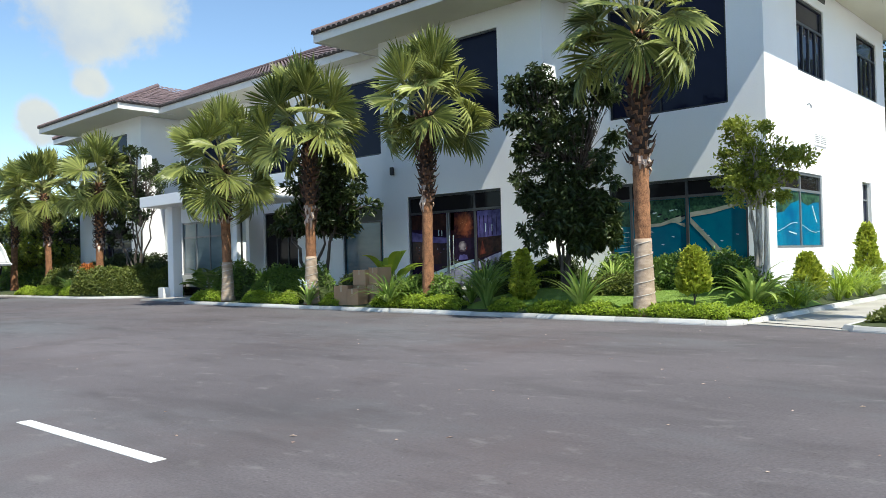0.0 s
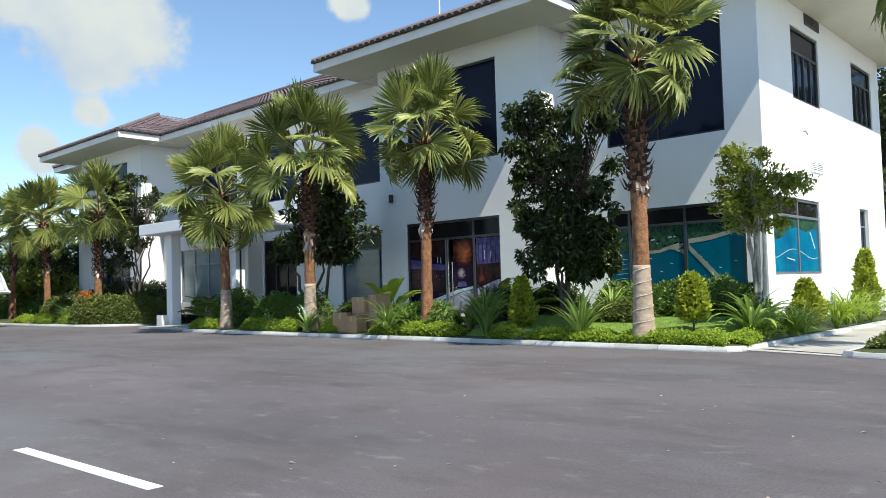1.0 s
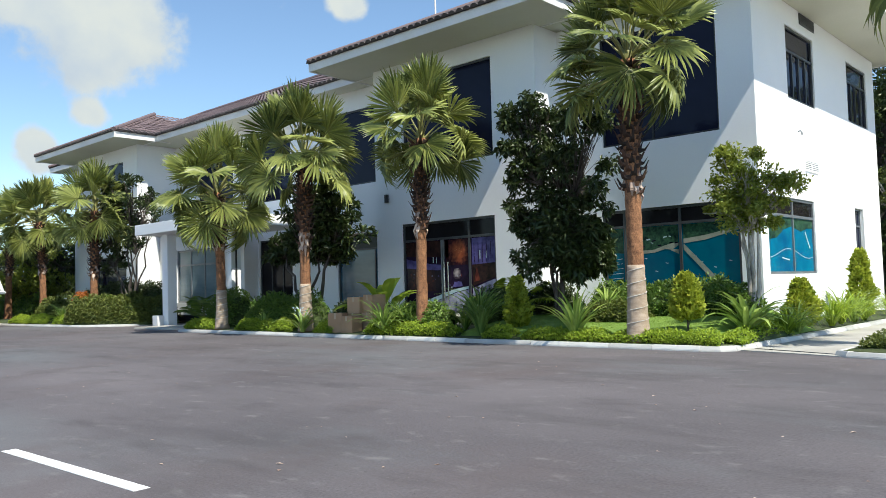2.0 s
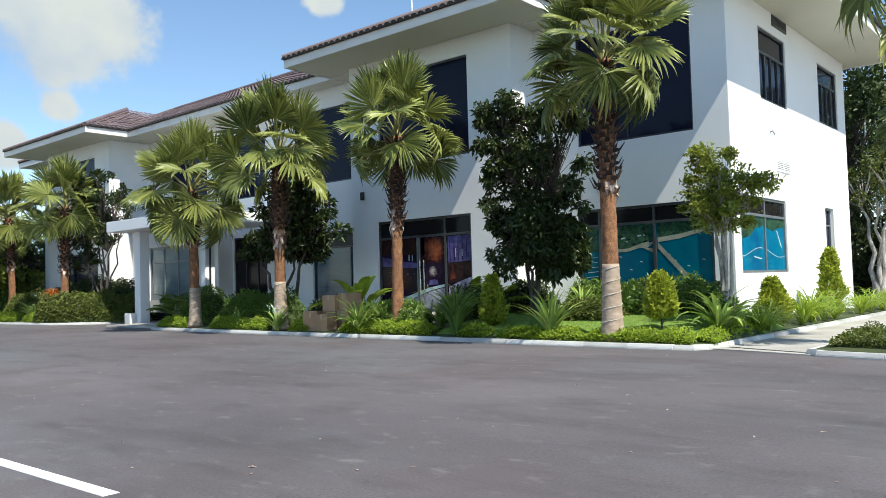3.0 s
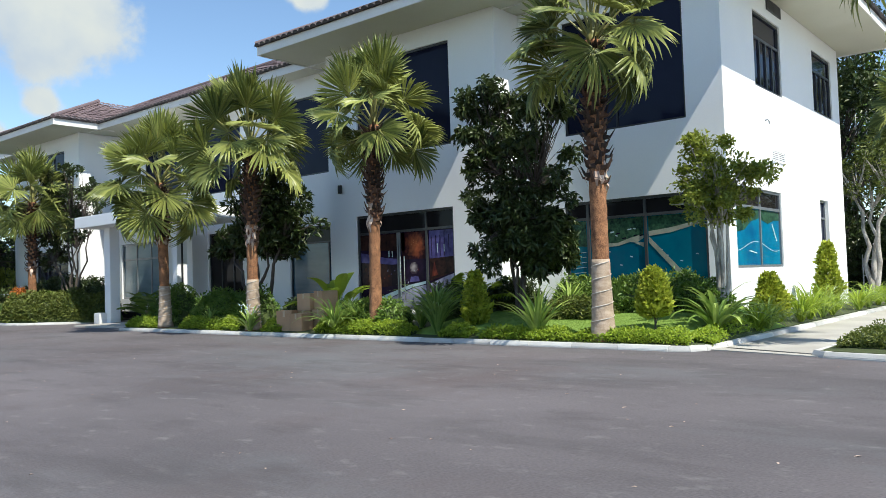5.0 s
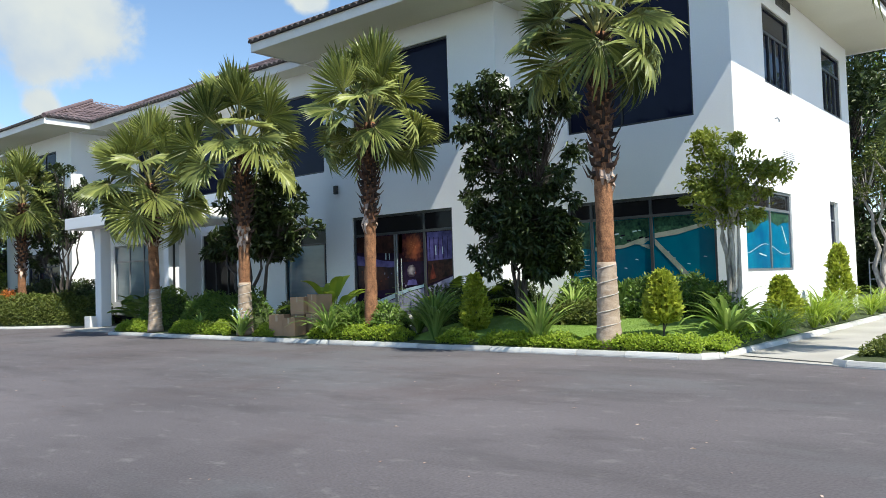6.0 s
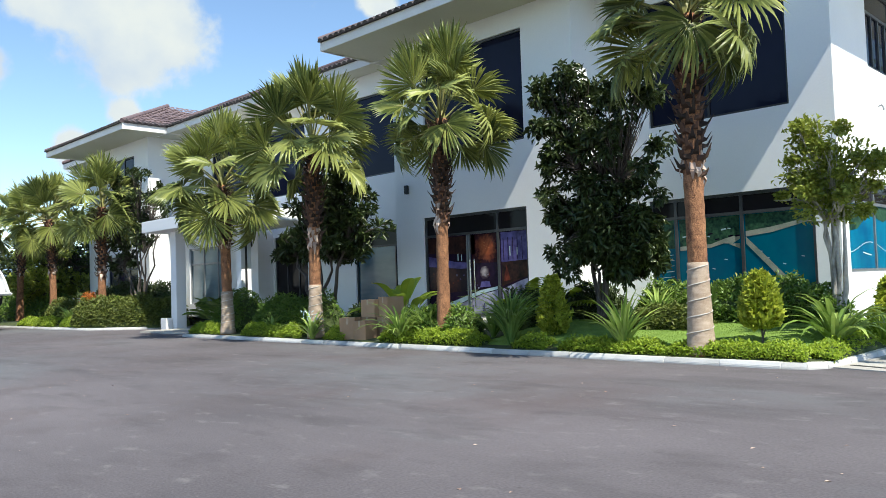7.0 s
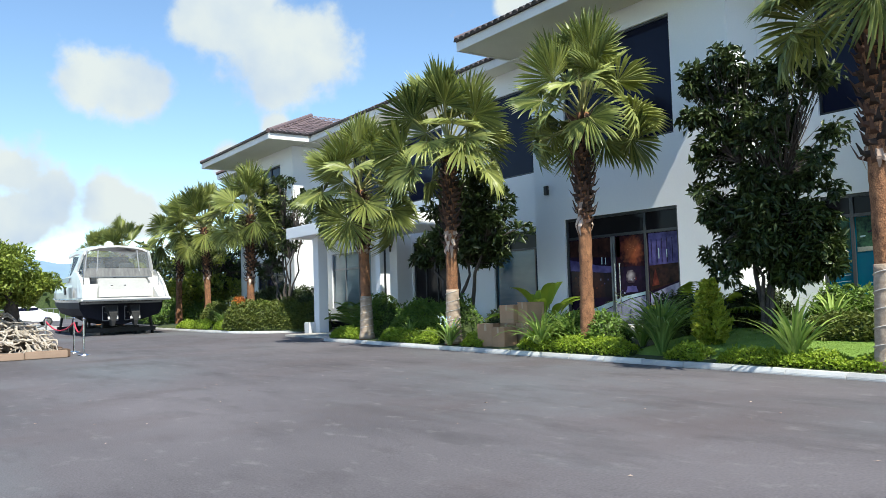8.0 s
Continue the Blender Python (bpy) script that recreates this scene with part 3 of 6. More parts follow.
window("window_13", -45.6, -45.05, 4.8, 6.4, [], [], M_GLASS, M_FRAME, "narrow dark upper window at the far end", on_front(B0 + 0.06))
window("door_1", -29.2, -26.0, 0.35, 3.5, [-28.4, -27.6, -26.8], [2.7], M_GLASS_LOW, M_FRAME, "dark glazed entrance doors under the porch", on_front(20.46), cat="door")
window("door_2", *SDOOR, [], [2.85], M_GLASS, M_FRAME_GREY, "narrow grey framed glass door in the side wall", on_side(S - 0.1), cat="door")

# storefront with a printed aerial view of a bay
shop = window("window_14", *BLUE, [-11.05, -9.45], [2.78], M_GLASS_LOW, M_FRAME, "wide shop window covered with a printed aerial sea view", on_front(B0 + 0.05), fw=0.07, panes_low=M_SEA)


def decal(name, pts, y, material, parent):
    """A flat printed shape on a pane."""
    mb = MB()
    mb.face(*[(x, y, z) for x, z in pts])
    return part(name, mb, material, parent)


decal("printed_coast", [(-10.98, 2.05), (-10.6, 2.1), (-10.2, 2.08), (-9.9, 2.2), (-9.52, 2.28), (-9.52, 2.73), (-10.98, 2.73)], 0.042, M_LAND, shop)
decal("printed_coast", [(-9.38, 2.3), (-8.8, 2.38), (-8.2, 2.5), (-7.95, 2.56), (-7.95, 2.73), (-9.38, 2.73)], 0.042, M_LAND, shop)
decal("printed_coast", [(-11.6, 2.1), (-11.12, 2.06), (-11.12, 2.73), (-11.6, 2.73)], 0.042, M_LAND, shop)
decal("printed_beach", [(-9.38, 2.24), (-8.8, 2.3), (-8.2, 2.44), (-7.95, 2.5), (-7.95, 2.62), (-8.2, 2.53), (-8.8, 2.42), (-9.38, 2.36)], 0.039, M_SAND, shop)
decal("printed_beach", [(-10.98, 2.0), (-10.2, 2.04), (-9.9, 2.12), (-9.7, 2.1), (-9.52, 2.2), (-9.52, 2.3), (-9.9, 2.22), (-10.2, 2.12), (-10.98, 2.1)], 0.039, M_SAND, shop)
decal("printed_jetty", [(-9.38, 2.24), (-9.38, 2.08), (-8.5, 1.12), (-8.72, 0.98), (-8.66, 0.8), (-8.36, 0.78), (-8.2, 0.95), (-8.3, 1.1)], 0.036, M_SAND, shop)
decal("printed_jetty", [(-9.9, 2.1), (-9.78, 2.1), (-9.52, 1.98), (-9.52, 2.1)], 0.036, M_SAND, shop)
for i in range(7):
    z = 1.1 + i * 0.13
    decal("printed_pontoon", [(-11.6, z), (-11.15, z + 0.03), (-11.15, z + 0.042), (-11.6, z + 0.012)], 0.039, M_PRINT_WHITE, shop)
for x, z in ((-10.5, 1.9), (-10.2, 1.55), (-9.9, 1.75), (-9.2, 1.45), (-8.95, 1.75), (-8.6, 1.6), (-8.2, 1.75), (-10.75, 1.35), (-10.3, 2.3), (-9.8, 2.45), (-10.6, 2.4), (-9.1, 1.9)):
    decal("printed_boat", [(x, z), (x + 0.07, z - 0.018), (x + 0.08, z), (x + 0.01, z + 0.014)], 0.036, M_PRINT_WHITE, shop)
for i in range(9):
    x, z = -10.9 + i * 0.16, 2.3 + 0.12 * math.sin(i * 2.3)
    decal("printed_block", [(x, z), (x + 0.11, z + 0.02), (x + 0.1, z + 0.05), (x - 0.01, z + 0.035)], 0.036, M_PRINT_WHITE if i % 3 == 0 else M_PRINT_NIGHT, shop)
sidewin = window("window_15", *BLUE2, [22.05], [2.88], M_GLASS_LOW, M_FRAME_GREY, "side window covered with a printed aerial sea view", on_side(S - 0.03), fw=0.07, panes_low=M_SEA_BRIGHT)
decal("printed_coast", [(20.4, 2.25), (20.9, 2.3), (21.4, 2.52), (22.0, 2.62), (22.0, 2.83), (20.4, 2.83)], 0.042, M_LAND, sidewin)
decal("printed_coast", [(22.1, 2.6), (22.7, 2.5), (23.2, 2.6), (23.75, 2.62), (23.75, 2.83), (22.1, 2.83)], 0.042, M_LAND, sidewin)


def wave(z, a, w):
    pts = [(20.4 + i * 0.15, z + a * math.sin(i * 0.32 - 1.2)) for i in range(11)]
    pts2 = [(22.1 + i * 0.15, z + a * math.sin((i + 11) * 0.32 - 1.2)) for i in range(11)]
    for p in (pts, pts2):
        decal("printed_line", p + [(x, q + w) for x, q in reversed(p)], 0.039, M_PRINT_WHITE, sidewin)


wave(1.9, 0.12, 0.016)
decal("printed_line", [(23.0, 2.5), (23.35, 2.05), (23.41, 2.07), (23.06, 2.52)], 0.039, M_PRINT_WHITE, sidewin)
decal("printed_line", [(21.2, 1.78), (21.75, 1.72), (21.76, 1.75), (21.2, 1.81)], 0.039, M_PRINT_WHITE, sidewin)

# glass doors with a printed dusk terrace
gdoor = window("door_3", *DOOR, [-15.68], [2.8], M_GLASS_LOW, M_FRAME, "glass shop doors covered with a printed dusk terrace picture", on_front(A0 + 0.05), fw=0.07, cat="door", panes_low=M_PRINT_NIGHT)
def glow_print(name, cx, cz, radius, inner, outer):
    """A printed soft spot of light: one tone at its middle fading into another, broken up by noise."""
    m = mat(name, outer, outer, rough=0.2, scale=3, fine=12, spec=0.15)
    n, l = m.node_tree.nodes, m.node_tree.links
    tcn = [q for q in n if q.type == "TEX_COORD"][0]
    dn = n.new("ShaderNodeVectorMath")
    dn.operation = "DISTANCE"
    dn.inputs[1].default_value = (cx, 0.03, cz)
    l.new(tcn.outputs["Object"], dn.inputs[0])
    nz = n.new("ShaderNodeTexNoise")
    nz.inputs["Scale"].default_value, nz.inputs["Detail"].default_value = 9, 4
    l.new(tcn.outputs["Object"], nz.inputs["Vector"])
    mul = n.new("ShaderNodeMath")
    mul.operation = "MULTIPLY_ADD"
    mul.inputs[1].default_value = radius * 1.1
    l.new(nz.outputs["Fac"], mul.inputs[0])
    l.new(dn.outputs["Value"], mul.inputs[2])
    r = n.new("ShaderNodeValToRGB")
    r.color_ramp.elements[0].position, r.color_ramp.elements[1].position = 0.3, 1.0
    r.color_ramp.elements[0].color, r.color_ramp.elements[1].color = (*inner, 1), (*outer, 1)
    sc = n.new("ShaderNodeMath")
    sc.operation = "DIVIDE"
    sc.inputs[1].default_value = radius * 1.55
    l.new(mul.outputs[0], sc.inputs[0])
    l.new(sc.outputs[0], r.inputs["Fac"])
    l.new(r.outputs["Color"], n["Principled BSDF"].inputs["Base Color"])
    return m


M_GLOW = glow_print("printed_lamp_glow", -16.15, 2.38, 0.42, (0.5, 0.13, 0.05), (0.03, 0.008, 0.014))
M_GLOW_LEFT = glow_print("printed_bar_glow", -17.7, 1.5, 0.7, (0.1, 0.035, 0.025), (0.012, 0.007, 0.016))
M_VASE = glow_print("printed_flowers", -16.22, 1.72, 0.16, (0.6, 0.52, 0.5), (0.05, 0.03, 0.05))
for nm, pts, y, mm in (
    ("printed_ceiling", [(-18.4, 2.3), (-16.55, 2.2), (-16.55, 2.74), (-18.4, 2.74)], 0.042, M_PRINT_DARK),
    ("printed_pool_bar", [(-18.4, 1.92), (-17.1, 1.82), (-16.78, 1.82), (-16.78, 1.98), (-17.3, 2.02), (-18.4, 2.22)], 0.042, M_PRINT_BLUE),
    ("printed_seating", [(-18.4, 1.1), (-16.78, 1.2), (-16.78, 1.8), (-18.4, 1.9)], 0.042, M_GLOW_LEFT),
    ("printed_terrace", [(-18.4, 0.56), (-15.76, 0.56), (-15.76, 1.2), (-16.3, 1.1), (-17.5, 0.72), (-18.4, 0.6)], 0.042, M_PRINT_FLOOR),
    ("printed_terrace", [(-15.6, 0.56), (-14.7, 0.56), (-14.7, 1.5), (-15.0, 1.42), (-15.6, 1.22)], 0.042, M_PRINT_FLOOR),
    ("printed_pool_edge", [(-17.5, 0.74), (-16.3, 1.12), (-15.76, 1.22), (-15.76, 1.3), (-16.4, 1.2), (-17.6, 0.86)], 0.036, M_PRINT_WHITE),
    ("printed_hall", [(-16.68, 1.95), (-15.76, 1.95), (-15.76, 2.74), (-16.68, 2.74)], 0.042, M_GLOW),
    ("printed_hall", [(-16.68, 1.25), (-15.76, 1.35), (-15.76, 1.95), (-16.68, 1.95)], 0.042, M_PRINT_NIGHT),
    ("printed_bouquet", [(-16.38, 1.6), (-16.3, 1.52), (-16.12, 1.52), (-16.04, 1.62), (-16.06, 1.78), (-16.16, 1.86), (-16.3, 1.85), (-16.38, 1.74)], 0.036, M_VASE),
    ("printed_cloth", [(-16.4, 1.28), (-16.0, 1.3), (-16.05, 1.44), (-16.34, 1.44)], 0.036, M_PRINT_BLUE),
    ("printed_wall", [(-15.6, 1.94), (-14.7, 1.98), (-14.7, 2.74), (-15.6, 2.74)], 0.042, M_PRINT_BLUE),
    ("printed_wood", [(-15.6, 1.3), (-14.7, 1.55), (-14.7, 1.98), (-15.6, 1.94)], 0.039, M_PRINT_DARK),
    ("printed_sail", [(-15.54, 1.42), (-15.3, 1.46), (-15.42, 1.86)], 0.033, M_PRINT_WARM),
    ("printed_lamp", [(-17.22, 2.05), (-17.18, 2.05), (-17.18, 2.24), (-17.22, 2.24)], 0.033, M_PRINT_WHITE),
    ("printed_lamp", [(-17.08, 2.04), (-17.05, 2.04), (-17.05, 2.22), (-17.08, 2.22)], 0.033, M_PRINT_WHITE),
    ("printed_lamp", [(-15.3, 2.1), (-15.27, 2.1), (-15.27, 2.36), (-15.3, 2.36)], 0.033, M_PRINT_WHITE),
    ("printed_lamp", [(-15.05, 2.12), (-15.03, 2.12), (-15.03, 2.32), (-15.05, 2.32)], 0.033, M_PRINT_WHITE),
):
    decal(nm, pts, y, mm, gdoor)
rp = random.Random(11)
for k in range(34):
    # small furniture and lights of the pictured terrace
    x, z = rp.uniform(-18.3, -16.0), rp.uniform(1.15, 1.7)
    if -16.85 < x < -16.6:
        continue
    w, h = rp.uniform(0.02, 0.07), rp.uniform(0.02, 0.09)
    decal("printed_seat", [(x, z), (x + w, z + 0.005), (x + w * 0.9, z + h), (x + w * 0.1, z + h * 0.9)], 0.030, (M_PRINT_WARM, M_PRINT_DARK, M_PRINT_FLOOR, M_PRINT_BLUE, M_PRINT_NIGHT)[k % 5], gdoor)
for k in range(5):
    x = -15.52 + 0.16 * k
    decal("printed_column", [(x, 2.0), (x + 0.02, 2.0), (x + 0.02, 2.6), (x, 2.6)], 0.036, M_PRINT_NIGHT, gdoor)
for k in range(6):
    x = -17.6 + 0.42 * k
    decal("printed_reflection", [(x, 0.57), (x + 0.06, 0.57), (x + 0.1, 0.7 + 0.05 * k), (x + 0.06, 0.7 + 0.05 * k)], 0.033, M_PRINT_BLUE, gdoor)
for k in range(7):
    a, q = k * 2.4, 0.05 + 0.02 * k
    cx, cz = -16.15 + q * math.cos(a), 2.4 + q * 0.6 * math.sin(a)
    decal("printed_spark", [(cx, cz - 0.018), (cx + 0.014, cz), (cx, cz + 0.018), (cx - 0.014, cz)], 0.033, M_PRINT_SPARK, gdoor)
for x in (-16.5, -16.66):
    h = part("door_handle", MB().tube([(x, -0.06, 0.75), (x, -0.06, 2.05)], 0.02, 8), M_CHROME, gdoor, "long upright steel pull handle")
    for z in (0.95, 1.85):
        part("handle_mount", MB().tube([(x, -0.06, z), (x, 0.04, z)], 0.014, 6), M_CHROME, h)
for x in (-16.82, -16.74):
    part("door_stile", MB().box(x - 0.025, x + 0.025, 0.005, 0.04, 0.55, 2.76), M_FRAME_GREY, gdoor)


def vent(y0, y1, z0, z1, slats, frame_mat, slat_mat, label):
    v = thing("wall_vent", (S, (y0 + y1) / 2, z0), label, "vent")
    w, h = (y1 - y0) / 2, z1 - z0
    part("backing", MB().box(0.001, 0.008, -w, w, 0, h), M_BLACK if slat_mat is M_FRAME else M_FRAME_GREY, v)
    part("frame", MB().box(0.001, 0.03, -w - 0.03, w + 0.03, -0.03, 0).box(0.001, 0.03, -w - 0.03, w + 0.03, h, h + 0.03).box(0.001, 0.03, -w - 0.03, -w, 0, h).box(0.001, 0.03, w, w + 0.03, 0, h).box(0.001, 0.026, -0.02, 0.02, 0.002, h - 0.002), frame_mat, v)
    for i in range(slats):
        z = h * (i + 0.5) / slats
        part("slat", MB().box(0.009, 0.022, -w, -0.021, z - h / slats * 0.25, z + h / slats * 0.25).box(0.009, 0.022, 0.021, w, z - h / slats * 0.25, z + h / slats * 0.25), slat_mat, v)


vent(23.2, 24.35, 8.3, 8.55, 5, M_FRAME, M_FRAME, "dark louvred vent high in the side wall")
vent(23.1, 24.15, 4.2, 4.46, 5, M_WALL, M_WALL, "white louvred vent set in the side wall")
spout = thing("wall_spout", (S, 22.65, 5.2), "small bent grey pipe stub on the side wall", "pipe")
part("pipe", MB().tube([(0, 0, 0), (0.07, 0, 0.02), (0.1, 0.02, -0.04), (0.1, 0.03, -0.1)], 0.02, 8), M_FRAME_GREY, spout)


def wall_lamp(x, y, z):
    o = thing("wall_lamp", (x, y, z), "small black up-and-down lamp on the white wall", "lamp", "lamps along the facade")
    part("housing", MB().box(-0.06, 0.06, -0.12, -0.02, -0.13, 0.13), M_BLACK, o, bevel=0.008)
    part("bracket", MB().box(-0.03, 0.03, -0.02, 0.0, -0.06, 0.06), M_BLACK, o)


wall_lamp(-19.1, A0, 4.26)
wall_lamp(-29.75, B0, 3.3)

# porch
porch = thing("porch", (0, 0, 0), "white entrance porch slab on a square column", "porch", kind="structure")
part("slab", MB().box(-31.7, -24.6, 16.0, 19.66, 3.77, 4.2), M_WALL, porch, bevel=0.015)
part("column", MB().box(-30.86, -30.4, 16.75, 17.15, 0.0, 3.77), M_WALL, porch, bevel=0.012)
part("column_foot", MB().box(-31.15, -30.7, 16.45, 16.74, 0.0, 0.45), M_FASCIA, porch, bevel=0.015)
part("slim_pillar", MB().box(-26.05, -25.75, 16.8, 17.2, 0.0, 3.77), M_WALL, porch, bevel=0.012)
part("downpipe", MB().tube([(-25.71, 16.98, 0.0), (-25.71, 16.98, 3.76)], 0.035, 8), M_BLACK, porch)
solid("entry_ramp", MB().box(-30.2, -25.0, 15.2, 21.2, -0.05, 0.06, None, 0.02), M_PAVING, "pale paved landing before the entrance doors", "step")


# ---- fan palms ----
def frond_mesh(i, pleats, spread, droop, blade_pitch, cup, split, stalk=0.92, reach=0.8):
    """One fan leaf: a stalk along +x, then pleated fingers that are joined near the hub and split into long thin drooping tips."""
    rr = random.Random(100 + i)
    mb = MB()
    hub = Vector((stalk, 0, 0.1))
    bend = Matrix.Rotation(radians(blade_pitch), 4, "Y")
    step = 2 * spread / pleats
    for k in range(pleats):
        a = radians(-spread + (k + 0.5) * step + rr.uniform(-0.35, 0.35) * step)
        da = radians(step) / 2
        r = reach * (0.6 + 0.4 * math.cos(a * 0.55)) * rr.uniform(0.86, 1.08)
        dr = droop * rr.uniform(0.3, 1.9)
        swing = rr.uniform(-0.5, 0.5) * da

        def at(rad, off, lift):
            z = lift + cup * rad * (1 - math.cos(a)) - dr * max(0.0, rad - 0.4 * reach) ** 2 * 2.4
            return hub + bend @ Vector((rad * math.cos(a + off), rad * math.sin(a + off), z))

        r1, r2, r3 = split * r, (0.5 + 0.5 * split) * r, 0.88 * r
        c = [at(0.03, 0, 0), at(r1, 0, 0.028), at(r2, swing * 0.5, 0.014), at(r3, swing, 0.005), at(r, swing * 1.4, 0)]
        left = [at(0.03, -da, 0), at(r1, -da * 0.96, -0.022), at(r2, swing * 0.5 - da * 0.66, -0.008), at(r3, swing - da * 0.34, -0.002)]
        right = [at(0.03, da, 0), at(r1, da * 0.96, -0.022), at(r2, swing * 0.5 + da * 0.66, -0.008), at(r3, swing + da * 0.34, -0.002)]
        n = len(mb.v)
        mb.v += [tuple(p) for p in c + left + right]
        for o in (5, 9):
            q = [(n, n + o, n + o + 1, n + 1), (n + 1, n + o + 1, n + o + 2, n + 2), (n + 2, n + o + 2, n + o + 3, n + 3), (n + 3, n + o + 3, n + 4)]
            mb.f += q if o == 5 else [tuple(reversed(t)) for t in q]
    me = mb.mesh("fan_blade", M_FROND)
    st = MB().tube([(0, 0, 0), (stalk * 0.5, 0, 0.07), (stalk + 0.05, 0, 0.1), (stalk + 0.3 * reach, 0, 0.1 - 0.3 * reach * math.sin(radians(blade_pitch)) - 0.012)], [0.028, 0.017, 0.012, 0.004], 5)
    sm = st.mesh("stalk", M_PETIOLE)
    return me, sm


# young upright fans, spreading fans, older hanging fans
FRONDS = [frond_mesh(0, 30, 92, 0.08, -10, 0.3, 0.62), frond_mesh(1, 34, 112, 0.15, 6, 0.12, 0.6), frond_mesh(2, 36, 122, 0.25, 20, 0.05, 0.58), frond_mesh(3, 36, 126, 0.4, 38, -0.08, 0.56),
          frond_mesh(4, 34, 118, 0.6, 54, -0.15, 0.54), frond_mesh(5, 22, 52, 0.04, -16, 0.5, 0.68), frond_mesh(6, 32, 104, 0.1, -4, 0.42, 0.6), frond_mesh(7, 34, 128, 0.2, 26, 0.3, 0.58)]


def palm(x, y, z0, heart, lean=(0.0, 0.0), size=1.0, seed=1, fibre_from=1.7, boots_from=3.1, count=28, wrapped=True, thick=1.0, label="", hang=104):
    rr = random.Random(seed)
    root = thing("fan_palm", (x, y, z0), label or "tall fan palm with a shaggy trunk in the planted bed", "palm tree", "palms along the facade")
    H = heart - z0

    def centre(t):
        return Vector((lean[0] * t * t, lean[1] * t * t, t * H))

    def radius(h):
        r = 0.205 - 0.05 * min(1.0, h / 1.3) + 0.03 * math.exp(-h * 6)
        return r * thick

    def ringed(h0, h1, step, extra, wob):
        rings = []
        n = max(2, int((h1 - h0) / step))
        for i in range(n + 1):
            h = h0 + (h1 - h0) * i / n
            c = centre(h / H)
            rings.append([c + (radius(h) + extra + wob * noise.noise((math.cos(w) * 2.2 + seed * 9, math.sin(w) * 2.2, h * 5))) * Vector((math.cos(w), math.sin(w), 0)) for w in [2 * math.pi * k / 20 for k in range(20)]])
        return MB().loft(rings)

    fb, bb = fibre_from - z0, boots_from - z0
    trunk = part("trunk", ringed(-0.15, H + 0.1, 0.09, 0.0, 0.02), M_FIBRE, root, "reddish brown fibrous trunk", smooth=True)
    if wrapped:
        part("wrapping", ringed(-0.05, fb, 0.08, 0.014, 0.012), M_WRAP, root, "grey hessian wrapping round the lower trunk", smooth=True)
        turns = 5
        helix = [centre(h / H) + (radius(h) + 0.022) * Vector((math.cos(w), math.sin(w), 0)) for h, w in [(0.12 + (fb - 0.16) * i / (turns * 14), 2 * math.pi * i / 14) for i in range(turns * 14 + 1)]]
        part("binding_cord", MB().tube(helix, 0.009, 5), M_ROPE, root, "pale cord wound round the wrapping")
    # stubs of cut leaf stalks
    boots, pale = MB(), MB()
    k = 0
    h = bb
    while h < H + 0.05:
        w = k * 2.399
        c = centre(h / H)
        out = Vector((math.cos(w), math.sin(w), 0))
        side = Vector((-math.sin(w), math.cos(w), 0))
        r = radius(h)
        ln = rr.uniform(0.12, 0.27)
        wide = rr.uniform(0.05, 0.08)
        up = rr.uniform(-0.1, 0.7)
        root_p = c + out * (r - 0.03)
        midp = root_p + out * ln * 0.6 + Vector((0, 0, ln * up * 0.3))
        tip = root_p + out * ln + Vector((0, 0, ln * (up + 0.45)))
        rings = [[root_p + side * wide + Vector((0, 0, -0.05)), root_p - side * wide + Vector((0, 0, -0.05)), root_p - side * wide * 0.8 + Vector((0, 0, 0.06)), root_p + side * wide * 0.8 + Vector((0, 0, 0.06))],
                 [midp + side * wide * 0.55 - Vector((0, 0, 0.02)), midp - side * wide * 0.55 - Vector((0, 0, 0.02)), midp - side * wide * 0.4 + Vector((0, 0, 0.015)), midp + side * wide * 0.4 + Vector((0, 0, 0.015))],
                 [tip + side * 0.012, tip - side * 0.012, tip - side * 0.01 + Vector((0, 0, 0.01)), tip + side * 0.01 + Vector((0, 0, 0.01))]]
        torn = h < bb + 0.5 and rr.random() < 0.4
        if torn:
            # torn sheaths hang down flat against the trunk
            drop = Vector((0, 0, -rr.uniform(0.12, 0.3)))
            rings = [[p * 1.0 for p in rings[0]], [p + drop * 0.6 + out * 0.05 - (midp - root_p) * 0.7 for p in rings[1]], [p + drop * 1.3 - (tip - root_p) * 0.8 for p in rings[2]]]
        (pale if torn else boots).loft(rings)
        h += (H - bb) / 130
        k += 1
    part("leaf_base_mantle", boots, M_BOOT, root, "dark stubs of cut leaf stalks")
    if pale.f:
        part("torn_sheath", pale, M_BOOT_PALE, root, "pale torn leaf sheaths")
    crown = part("crown_shaft", MB().tube([centre(1) + Vector((0, 0, -0.15)), centre(1) + Vector((0, 0, 0.25)), centre(1) + Vector((0, 0, 0.5))], [0.15, 0.1, 0.03], 10), M_PETIOLE, root)
    top = centre(1)
    for i in range(count):
        q = i / (count - 1)
        el = 86 - hang * q ** 0.95 + rr.uniform(-10, 10)
        az = i * 137.5 + rr.uniform(-20, 20)
        if q < 0.12:
            kind = rr.choice((5, 0))
        elif q < 0.42:
            kind = rr.choice((0, 0, 6, 1))
        elif q < 0.66:
            kind = rr.choice((1, 2, 6, 7))
        else:
            kind = rr.choice((2, 3, 4, 7))
        blade, stalk = FRONDS[kind]
        s = size * rr.uniform(0.84, 1.1)
